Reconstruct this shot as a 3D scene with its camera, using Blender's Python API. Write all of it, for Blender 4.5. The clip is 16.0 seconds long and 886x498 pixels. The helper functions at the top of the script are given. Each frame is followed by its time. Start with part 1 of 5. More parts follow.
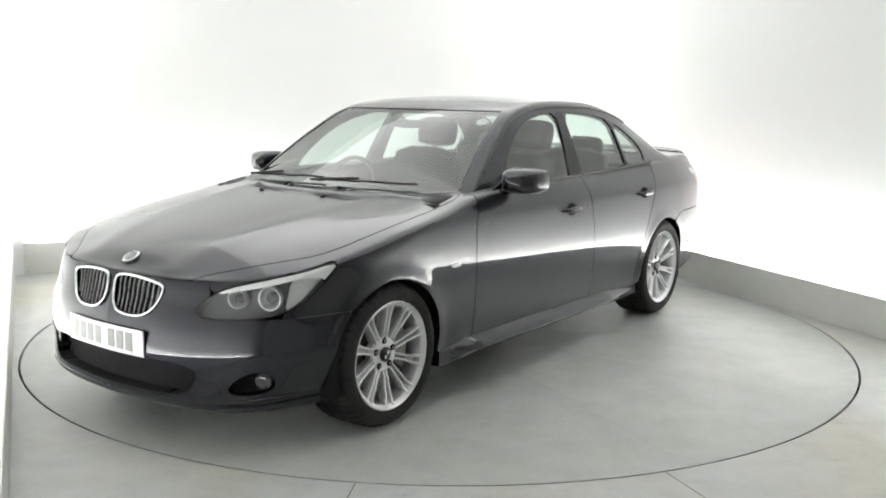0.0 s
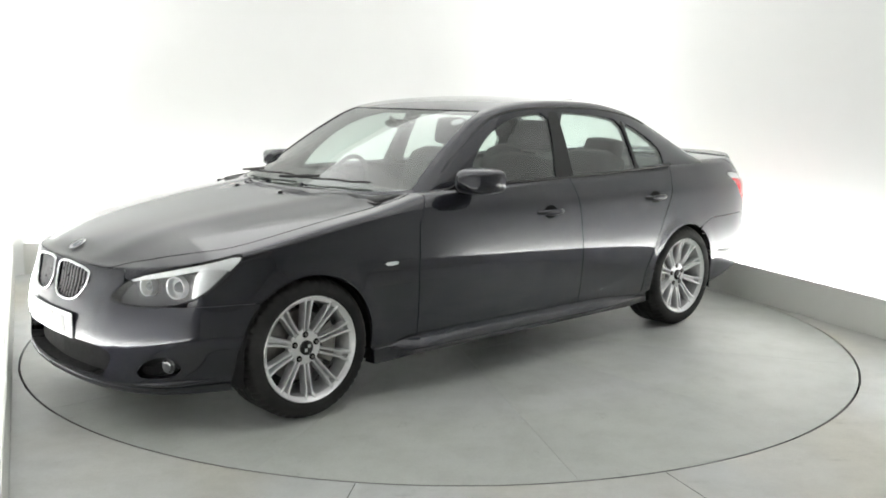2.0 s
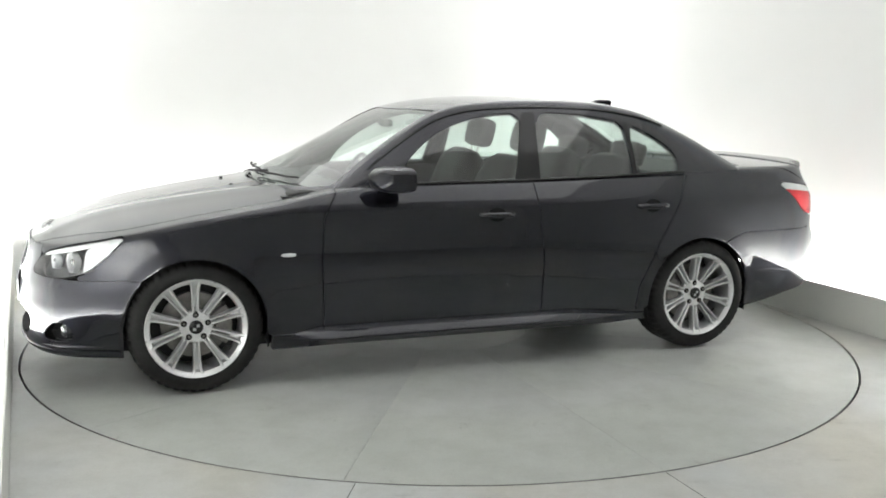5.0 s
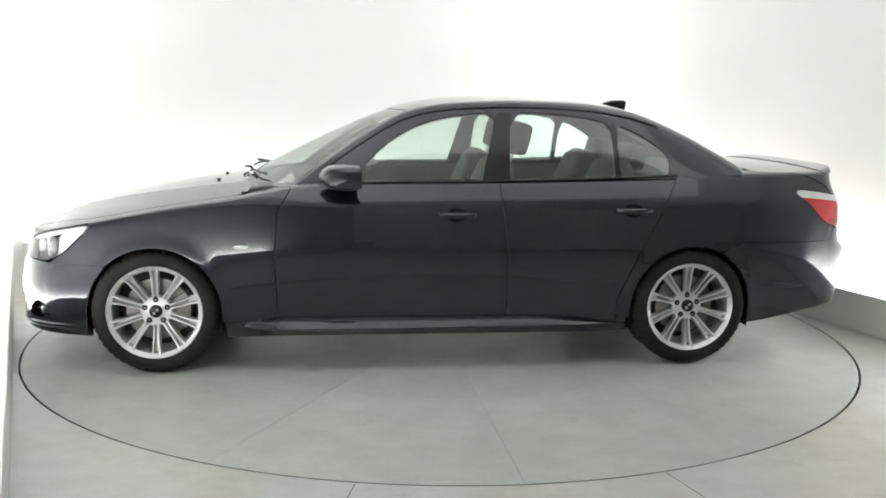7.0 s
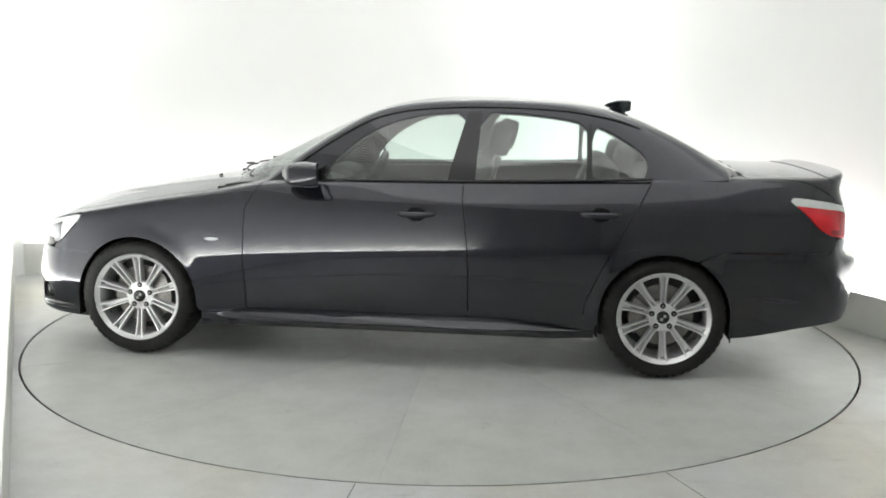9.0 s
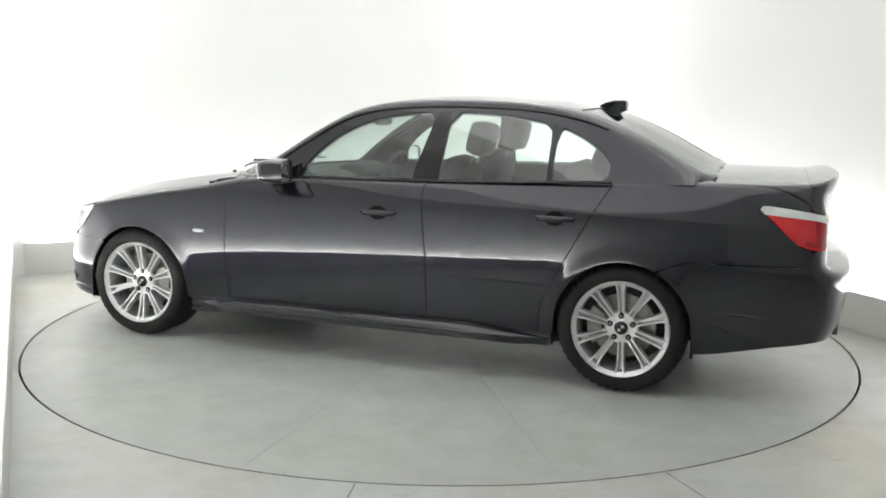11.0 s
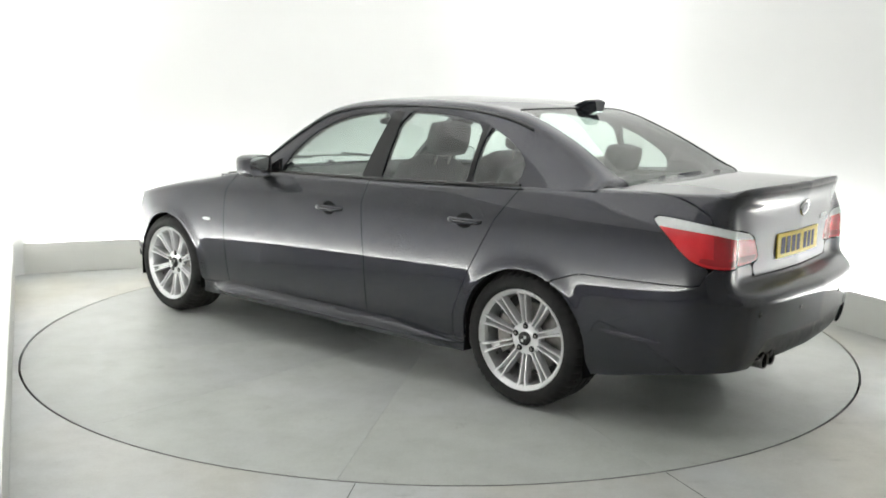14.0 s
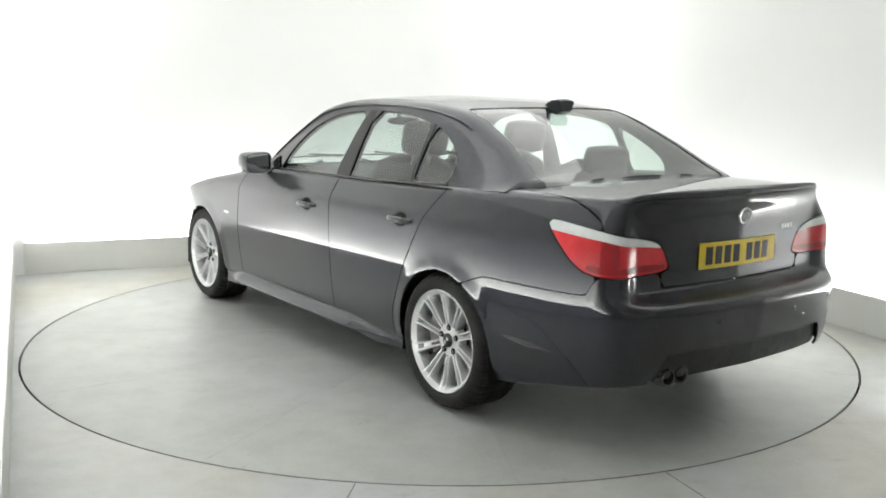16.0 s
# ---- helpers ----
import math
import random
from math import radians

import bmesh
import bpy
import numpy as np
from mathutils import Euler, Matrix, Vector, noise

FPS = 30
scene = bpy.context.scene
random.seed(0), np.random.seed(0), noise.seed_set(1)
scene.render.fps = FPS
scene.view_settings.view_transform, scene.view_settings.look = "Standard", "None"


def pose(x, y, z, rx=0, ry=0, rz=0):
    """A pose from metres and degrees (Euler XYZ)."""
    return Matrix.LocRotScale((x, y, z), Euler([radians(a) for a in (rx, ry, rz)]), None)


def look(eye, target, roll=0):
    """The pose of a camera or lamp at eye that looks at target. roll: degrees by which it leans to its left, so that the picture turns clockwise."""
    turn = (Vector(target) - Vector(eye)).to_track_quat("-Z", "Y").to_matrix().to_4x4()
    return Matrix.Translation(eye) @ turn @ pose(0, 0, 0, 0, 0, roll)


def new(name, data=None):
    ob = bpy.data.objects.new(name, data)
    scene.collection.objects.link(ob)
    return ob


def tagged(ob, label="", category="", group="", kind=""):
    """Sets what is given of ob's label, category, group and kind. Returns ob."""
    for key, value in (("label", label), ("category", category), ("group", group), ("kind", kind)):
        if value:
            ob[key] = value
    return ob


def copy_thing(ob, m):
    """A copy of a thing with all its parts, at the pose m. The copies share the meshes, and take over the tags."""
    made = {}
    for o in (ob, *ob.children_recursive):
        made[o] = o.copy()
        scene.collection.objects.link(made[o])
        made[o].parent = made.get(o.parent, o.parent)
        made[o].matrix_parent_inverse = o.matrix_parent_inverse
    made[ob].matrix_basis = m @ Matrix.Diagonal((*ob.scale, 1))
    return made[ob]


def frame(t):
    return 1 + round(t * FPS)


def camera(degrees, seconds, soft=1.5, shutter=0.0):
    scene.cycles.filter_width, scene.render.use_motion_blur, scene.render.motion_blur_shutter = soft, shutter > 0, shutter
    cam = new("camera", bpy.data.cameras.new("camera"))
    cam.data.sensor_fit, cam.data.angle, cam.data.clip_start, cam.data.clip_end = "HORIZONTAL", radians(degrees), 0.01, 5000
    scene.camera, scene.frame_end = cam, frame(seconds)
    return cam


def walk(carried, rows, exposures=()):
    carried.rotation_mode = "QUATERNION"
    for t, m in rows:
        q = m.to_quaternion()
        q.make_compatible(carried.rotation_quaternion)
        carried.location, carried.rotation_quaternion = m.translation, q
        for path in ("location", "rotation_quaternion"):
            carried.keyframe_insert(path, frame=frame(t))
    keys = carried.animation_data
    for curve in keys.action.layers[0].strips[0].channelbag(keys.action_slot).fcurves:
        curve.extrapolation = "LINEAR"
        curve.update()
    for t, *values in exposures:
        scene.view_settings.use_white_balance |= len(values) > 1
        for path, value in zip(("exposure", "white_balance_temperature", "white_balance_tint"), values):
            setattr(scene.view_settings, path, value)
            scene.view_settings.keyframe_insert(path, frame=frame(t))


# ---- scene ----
# ---- camera: stands still on its tripod ----
cam = camera(51.11, 16.0, soft=1.8)
EYE = (0.0, -5.802, 1.462)
AIM = look(EYE, (EYE[0] + 10 * math.sin(radians(0.081)), EYE[1] + 10 * math.cos(radians(0.081)),
                 EYE[2] - 10 * math.tan(radians(9.364))), 0.913)
walk(cam, [(0.0, AIM), (16.0, AIM)])
scene.view_settings.exposure = 0.0

# ---- plan: a rectangular white booth, turned against the view ----
BOOTH = 22.6            # degrees
LEFT, RIGHT, BACK, FRONT = -2.578, 2.50, 2.66, -7.2
SKEW = 0.0285           # how far the left side leaves the square
COVE = 0.22             # depth of the light trough behind the skirting
CEIL = 3.3
TABLE_R = 2.47
CAR_A, CAR_B = 0.1625, 0.0376    # where the car stands on the table


def booth(u, v, z=0.0):
    c, s = math.cos(radians(BOOTH)), math.sin(radians(BOOTH))
    return (c * u - s * v, s * u + c * v, z)


def left_u(v):
    return LEFT + SKEW * (BACK - v)


# ---- world and lights ----
world = bpy.data.worlds.new("world")
scene.world = world
world.use_nodes = True
world.node_tree.nodes["Background"].inputs[0].default_value = (0.9, 0.95, 1.0, 1)
world.node_tree.nodes["Background"].inputs[1].default_value = 0.03

TROUGH_W = 21.8         # watts per metre of trough
# emission of the fill box added under the ceiling
CEIL_GLOW = 0.72


def trough_lamp(u0, v0, u1, v1):
    length = math.hypot(u1 - u0, v1 - v0)
    data = bpy.data.lights.new("trough_lamp", "AREA")
    data.shape, data.size, data.size_y = "RECTANGLE", length, 0.10
    data.energy = TROUGH_W * length
    data.color = (0.985, 0.99, 0.975)
    ob = new("trough_lamp", data)
    mid = Vector(booth((u0 + u1) / 2, (v0 + v1) / 2, 0.10))
    ang = math.degrees(math.atan2(v1 - v0, u1 - u0)) + BOOTH
    ob.matrix_world = Matrix.Translation(mid) @ pose(0, 0, 0, 0, 0, ang) @ pose(0, 0, 0, 180, 0, 0)
    return ob


H = COVE * 0.55
trough_lamp(LEFT + 0.1, BACK + H, RIGHT - 0.1, BACK + H)
trough_lamp(RIGHT + H, BACK - 0.1, RIGHT + H, -2.75)
trough_lamp(left_u(BACK - 0.1) - H, BACK - 0.1, left_u(-4.4) - H, -4.4)

# ---- materials ----


def mat(name):
    m = bpy.data.materials.new(name)
    m.use_nodes = True
    nt = m.node_tree
    return m, nt, nt.nodes["Principled BSDF"]


def setp(b, **kw):
    for k, v in kw.items():
        b.inputs[k.replace("_", " ")].default_value = v


def noise_node(nt, scale, detail=4.0, rough=0.6, stretch=(1, 1, 1)):
    tc = nt.nodes.new("ShaderNodeTexCoord")
    mp = nt.nodes.new("ShaderNodeMapping")
    mp.inputs["Scale"].default_value = stretch
    n = nt.nodes.new("ShaderNodeTexNoise")
    n.inputs["Scale"].default_value = scale
    n.inputs["Detail"].default_value = detail
    n.inputs["Roughness"].default_value = rough
    nt.links.new(tc.outputs["Object"], mp.inputs["Vector"])
    nt.links.new(mp.outputs["Vector"], n.inputs["Vector"])
    return n.outputs["Fac"]


def ramp(nt, fac, a, b, lo=0.3, hi=0.7):
    r = nt.nodes.new("ShaderNodeValToRGB")
    r.color_ramp.elements[0].position, r.color_ramp.elements[1].position = lo, hi
    r.color_ramp.elements[0].color, r.color_ramp.elements[1].color = (*a, 1), (*b, 1)
    nt.links.new(fac, r.inputs["Fac"])
    return r.outputs["Color"]


def mapr(nt, fac, lo, hi, a=0.3, b=0.7):
    r = nt.nodes.new("ShaderNodeMapRange")
    for i, v in enumerate((a, b, lo, hi)):
        r.inputs[i + 1].default_value = v
    nt.links.new(fac, r.inputs[0])
    return r.outputs[0]


def bump(nt, b, fac, strength, dist):
    n = nt.nodes.new("ShaderNodeBump")
    n.inputs["Strength"].default_value, n.inputs["Distance"].default_value = strength, dist
    nt.links.new(fac, n.inputs["Height"])
    nt.links.new(n.outputs["Normal"], b.inputs["Normal"])


def mixc(nt, fac, a, b, mode="MULTIPLY"):
    n = nt.nodes.new("ShaderNodeMix")
    n.data_type, n.blend_type = "RGBA", mode
    n.inputs["Factor"].default_value = fac
    nt.links.new(a, n.inputs[6])
    nt.links.new(b, n.inputs[7])
    return n.outputs[2]


def surface(name, a, b, scale, rough, bump_s=0.0, metal=0.0, fine=None, **kw):
    """A surface with stains at one scale and grain at another."""
    m, nt, p = mat(name)
    big = ramp(nt, noise_node(nt, scale), a, b)
    if fine:
        f = noise_node(nt, fine, 6.0)
        big = mixc(nt, 1.0, big, ramp(nt, f, (0.86,) * 3, (1.0,) * 3))
        if bump_s:
            bump(nt, p, f, bump_s, 0.002)
    nt.links.new(big, p.inputs["Base Color"])
    setp(p, Metallic=metal)
    lo, hi = rough
    nt.links.new(mapr(nt, noise_node(nt, scale * 2.3), lo, hi), p.inputs["Roughness"])
    for k, v in kw.items():
        p.inputs[k.replace("_", " ")].default_value = v
    return m


def floor_material(name, tone=1.42, dirt=0.84):
    """Worn grey-green floor paint with scuffs and tyre dust."""
    m, nt, p = mat(name)
    c1 = ramp(nt, noise_node(nt, 0.9, 5, 0.65), tuple(tone * v for v in (0.330, 0.343, 0.337)), tuple(tone * v for v in (0.410, 0.42, 0.414)), 0.3, 0.72)
    c2 = ramp(nt, noise_node(nt, 5.5, 8, 0.7), (0.85, 0.85, 0.84), (1, 1, 1), 0.26, 0.58)
    c3 = ramp(nt, noise_node(nt, 90, 3, 0.6), (0.93, 0.93, 0.93), (1, 1, 1))
    c4 = ramp(nt, noise_node(nt, 0.75, 3, 0.5, (1.0, 0.6, 1.0)), (1, 1, 1), (1.0, 0.5 + 0.53 * dirt, dirt), 0.44, 0.62)    # brown tyre dirt
    c5 = ramp(nt, noise_node(nt, 2.6, 7, 0.75, (1.0, 2.2, 1.0)), (0.72, 0.72, 0.71), (1, 1, 1), 0.27, 0.40)     # scuffed patches
    nt.links.new(mixc(nt, 1.0, mixc(nt, 1.0, mixc(nt, 1.0, mixc(nt, 1.0, c1, c2), c3), c4), c5), p.inputs["Base Color"])
    nt.links.new(mapr(nt, noise_node(nt, 2.2, 6, 0.7), 0.31, 0.45), p.inputs["Roughness"])
    bump(nt, p, noise_node(nt, 60, 4), 0.12, 0.002)
    return m


def glass_material(name, tint, ior=1.45, rough=0.0):
    m, nt, p = mat(name)
    nt.nodes.remove(p)
    out = nt.nodes["Material Output"]
    tr = nt.nodes.new("ShaderNodeBsdfTransparent")
    tr.inputs[0].default_value = (*tint, 1)
    gl = nt.nodes.new("ShaderNodeBsdfGlossy")
    gl.inputs["Roughness"].default_value = rough
    lw = nt.nodes.new("ShaderNodeLayerWeight")
    lw.inputs[0].default_value = 0.5
    pw = nt.nodes.new("ShaderNodeMath")
    pw.operation, pw.inputs[1].default_value = "POWER", 4.0
    nt.links.new(lw.outputs["Facing"], pw.inputs[0])
    f0 = ((ior - 1) / (ior + 1)) ** 2 * 3.7
    sc = nt.nodes.new("ShaderNodeMath")
    sc.operation, sc.inputs[1].default_value, sc.inputs[2].default_value = "MULTIPLY_ADD", 1 - f0, f0
    nt.links.new(pw.outputs[0], sc.inputs[0])
    mx = nt.nodes.new("ShaderNodeMixShader")
    nt.links.new(sc.outputs[0], mx.inputs[0])
    nt.links.new(tr.outputs[0], mx.inputs[1])
    nt.links.new(gl.outputs[0], mx.inputs[2])
    nt.links.new(mx.outputs[0], out.inputs[0])
    return m


def paint_material():
    """Near-black metallic paint with a faint blue flake under clear lacquer."""
    m, nt, p = mat("car_paint")
    flake = noise_node(nt, 900, 2, 0.5)
    base = ramp(nt, flake, (0.0085, 0.0089, 0.0142), (0.0180, 0.0187, 0.0290), 0.35, 0.75)
    dust = ramp(nt, noise_node(nt, 3.0, 5, 0.6), (1, 1, 1), (1.25, 1.22, 1.2), 0.4, 0.8)
    nt.links.new(mixc(nt, 1.0, base, dust), p.inputs["Base Color"])
    setp(p, Metallic=0.85, Roughness=0.36, Specular_IOR_Level=0.0, Coat_Weight=1.0, Coat_IOR=1.60, Sheen_Weight=0.13, Sheen_Roughness=0.35, Sheen_Tint=(0.88, 0.92, 1.0, 1))
    nt.links.new(mapr(nt, noise_node(nt, 6.0, 5), 0.015, 0.045), p.inputs["Coat Roughness"])
    return m


def glow_material(name, colour, strength):
    m, nt, p = mat(name)
    setp(p, Base_Color=(0.9, 0.9, 0.9, 1), Roughness=0.6, Emission_Color=(*colour, 1), Emission_Strength=strength)
    return m


PAINT = paint_material()
GLASS = glass_material("window_glass", (0.79, 0.88, 0.84), 1.5)
LENS = glass_material("lamp_lens", (0.95, 0.96, 0.97), 1.32)
BLACK = surface("black_plastic", (0.012, 0.012, 0.013), (0.022, 0.022, 0.023), 9, (0.42, 0.62), 0.2, fine=160)
GLOSSBLACK = surface("gloss_black", (0.008, 0.008, 0.009), (0.012, 0.012, 0.013), 6, (0.1, 0.18))
RUBBER = surface("tyre_rubber", (0.010, 0.010, 0.010), (0.020, 0.0195, 0.019), 7, (0.6, 0.8), 0.25, fine=120, Specular_IOR_Level=0.3)
ALLOY = surface("alloy", (0.70, 0.70, 0.71), (0.80, 0.80, 0.81), 8, (0.26, 0.38), 0.0, metal=0.7, fine=200)
STEEL = surface("brake_steel", (0.20, 0.19, 0.18), (0.34, 0.33, 0.32), 14, (0.35, 0.5), 0.2, metal=0.8, fine=180)
CHROME = surface("chrome", (0.60, 0.61, 0.62), (0.70, 0.71, 0.72), 10, (0.08, 0.18), metal=1.0)
RED = surface("red_lens", (0.56, 0.010, 0.018), (0.68, 0.018, 0.028), 12, (0.08, 0.16), Coat_Weight=0.6)
CLEARWHITE = surface("clear_white_lens", (0.58, 0.60, 0.60), (0.72, 0.74, 0.74), 14, (0.10, 0.2), Coat_Weight=0.6)
BROW = surface("pale_lamp_strip", (0.80, 0.81, 0.81), (0.88, 0.89, 0.89), 30, (0.15, 0.3), Coat_Weight=0.5)
PLATEWHITE = surface("plate_white", (0.48, 0.485, 0.50), (0.56, 0.565, 0.58), 12, (0.3, 0.45), fine=140)
PLATEYELLOW = surface("plate_yellow", (0.80, 0.60, 0.025), (0.88, 0.68, 0.04), 12, (0.3, 0.45), fine=140)
INK = surface("plate_ink", (0.015, 0.015, 0.015), (0.03, 0.03, 0.03), 30, (0.4, 0.6))
GREYINK = surface("plate_ink_worn", (0.14, 0.14, 0.14), (0.20, 0.20, 0.20), 30, (0.4, 0.6))
LEATHER = surface("seat_leather", (0.013, 0.0135, 0.014), (0.024, 0.024, 0.024), 6, (0.45, 0.62), 0.3, fine=90)
TRIM = surface("cabin_trim", (0.028, 0.029, 0.030), (0.05, 0.05, 0.05), 5, (0.6, 0.8), 0.3, fine=80)
LINING = surface("headlining", (0.30, 0.30, 0.29), (0.38, 0.38, 0.37), 5, (0.8, 0.95), 0.3, fine=120)
WALL = surface("white_wall_paint", (0.775, 0.78, 0.767), (0.805, 0.81, 0.80), 0.5, (0.6, 0.8))
SKIRT = surface("skirting_paint", (0.63, 0.635, 0.60), (0.70, 0.705, 0.675), 1.3, (0.4, 0.6))
CEILING = surface("ceiling_paint", (0.74, 0.74, 0.73), (0.82, 0.82, 0.81), 0.8, (0.7, 0.9), 0.08, fine=30)
FLOOR = floor_material("floor_paint")
TABLE = floor_material("turntable_paint", 1.28, 0.97)
JOINT = surface("joint_filler", (0.16, 0.16, 0.155), (0.42, 0.42, 0.41), 5, (0.6, 0.8))
GAP = surface("gap_dirt", (0.02, 0.02, 0.018), (0.05, 0.05, 0.045), 8, (0.7, 0.9))
MATTE = surface("matt_black", (0.006, 0.006, 0.0065), (0.010, 0.010, 0.0105), 14, (0.75, 0.9), Specular_IOR_Level=0.15)
LAMPGREY = surface("lamp_housing", (0.08, 0.08, 0.084), (0.13, 0.13, 0.135), 16, (0.25, 0.4), metal=0.5)
FOGGLASS = surface("fog_glass", (0.03, 0.032, 0.035), (0.06, 0.062, 0.066), 20, (0.05, 0.12), Coat_Weight=0.5)
PIPE = surface("sooty_steel", (0.09, 0.088, 0.086), (0.18, 0.175, 0.17), 18, (0.16, 0.3), metal=0.9, fine=160)
LENS_EYE = surface("projector_glass", (0.09, 0.095, 0.10), (0.15, 0.155, 0.16), 20, (0.04, 0.1), Coat_Weight=0.8)
DARKRED = surface("dark_red", (0.16, 0.006, 0.01), (0.22, 0.01, 0.014), 20, (0.1, 0.2))
REDPANEL = surface("deep_red_lens", (0.30, 0.008, 0.014), (0.40, 0.012, 0.020), 16, (0.1, 0.25))
ALLOYDARK = surface("slat_metal", (0.16, 0.16, 0.165), (0.24, 0.24, 0.245), 20, (0.25, 0.4), metal=0.7)
GREYBADGE = surface("badge_enamel", (0.18, 0.19, 0.22), (0.34, 0.35, 0.38), 26, (0.15, 0.3))
MIRROR = surface("mirror_silver", (0.80, 0.81, 0.82), (0.84, 0.85, 0.86), 6, (0.01, 0.03), metal=1.0)
GLOW = glow_material("diffuser_glow", (0.985, 0.99, 0.975), CEIL_GLOW)

# ---- mesh helpers ----


def part(name, bm, material, parent=None, label="", smooth=None):
    """Link a bmesh as one mesh object under a thing or part. smooth: angle below which edges are shaded smooth."""
    me = bpy.data.meshes.new(name)
    if smooth is not None:
        bm.normal_update()
        for f in bm.faces:
            f.smooth = True
        for e in bm.edges:
            e.smooth = len(e.link_faces) == 2 and e.calc_face_angle(0.0) < radians(smooth)
    bm.to_mesh(me)
    bm.free()
    me.materials.append(material)
    ob = new(name, me)
    if parent:
        ob.parent = parent
    if label:
        ob["label"] = label
    return ob


def box(x0, y0, z0, x1, y1, z1, bevel=0.0, bm=None):
    bm = bm or bmesh.new()
    made = bmesh.ops.create_cube(bm, size=1.0)["verts"]
    for v in made:
        v.co = ((x0 + x1) / 2 + v.co.x * (x1 - x0), (y0 + y1) / 2 + v.co.y * (y1 - y0), (z0 + z1) / 2 + v.co.z * (z1 - z0))
    if bevel:
        ed = list({e for v in made for e in v.link_edges})
        bmesh.ops.bevel(bm, geom=ed, offset=bevel, segments=2, affect="EDGES", profile=0.6)
    return bm


def lathe(profile, seg=64, axis="y", bm=None):
    """Turn (radius, along) pairs round an axis; closes the profile on itself when its ends meet."""
    bm = bm or bmesh.new()
    rings = []
    for k in range(seg):
        a = 2 * math.pi * k / seg
        c, s = math.cos(a), math.sin(a)
        ring = []
        for r, h in profile:
            p = {"y": (r * c, h, r * s), "x": (h, r * c, r * s), "z": (r * c, r * s, h)}[axis]
            ring.append(bm.verts.new(p))
        rings.append(ring)
    for k in range(seg):
        a, b = rings[k], rings[(k + 1) % seg]
        for i in range(len(profile) - 1):
            bm.faces.new((a[i], b[i], b[i + 1], a[i + 1]))
    bmesh.ops.remove_doubles(bm, verts=bm.verts[:], dist=1e-5)
    bmesh.ops.recalc_face_normals(bm, faces=bm.faces[:])
    return bm


def tube(points, radius, seg=10, closed=False, bm=None, flat=1.0):
    """A round bar along a line of points."""
    bm = bm or bmesh.new()
    pts = [Vector(p) for p in points]
    n = len(pts)
    rings = []
    for i, p in enumerate(pts):
        a = pts[(i - 1) % n] if closed or i else pts[0]
        b = pts[(i + 1) % n] if closed or i < n - 1 else pts[-1]
        d = (b - a).normalized()
        side = d.cross(Vector((0, 0, 1)))
        side = side.normalized() if side.length > 1e-4 else Vector((0, 1, 0))
        up = side.cross(d)
        r = radius[i] if isinstance(radius, (list, tuple)) else radius
        rings.append([bm.verts.new(p + side * r * math.cos(2 * math.pi * k / seg) + up * r * flat * math.sin(2 * math.pi * k / seg)) for k in range(seg)])
    for i in range(n if closed else n - 1):
        a, b = rings[i], rings[(i + 1) % n]
        for k in range(seg):
            bm.faces.new((a[k], a[(k + 1) % seg], b[(k + 1) % seg], b[k]))
    if not closed:
        bm.faces.new(rings[0])
        bm.faces.new(rings[-1])
    bmesh.ops.recalc_face_normals(bm, faces=bm.faces[:])
    return bm


def prism(outline, axis, lo, hi, bevel=0.0):
    """An outline in the two other axes, drawn out along axis."""
    bm = bmesh.new()

    def at(p, h):
        return {"x": (h, p[0], p[1]), "y": (p[0], h, p[1]), "z": (p[0], p[1], h)}[axis]
    a = [bm.verts.new(at(p, lo)) for p in outline]
    b = [bm.verts.new(at(p, hi)) for p in outline]
    n = len(outline)
    bm.faces.new(a)
    bm.faces.new(b)
    for i in range(n):
        bm.faces.new((a[i], a[(i + 1) % n], b[(i + 1) % n], b[i]))
    bmesh.ops.recalc_face_normals(bm, faces=bm.faces[:])
    if bevel:
        bmesh.ops.bevel(bm, geom=bm.edges[:], offset=bevel, segments=3, affect="EDGES", profile=0.5)
    return bm


def round_outline(points, n=3):
    """Corner cutting: rounds a closed outline."""
    for _ in range(n):
        out = []
        for i, p in enumerate(points):
            q = points[(i + 1) % len(points)]
            out += [(0.75 * p[0] + 0.25 * q[0], 0.75 * p[1] + 0.25 * q[1]), (0.25 * p[0] + 0.75 * q[0], 0.25 * p[1] + 0.75 * q[1])]
        points = out
    return points


# ---- the booth ----
def booth_bm(u0, v0, z0, u1, v1, z1, bevel=0.0):
    bm = box(u0, v0, z0, u1, v1, z1, bevel)
    bmesh.ops.rotate(bm, verts=bm.verts[:], cent=(0, 0, 0), matrix=Matrix.Rotation(radians(BOOTH), 3, "Z"))
    return bm


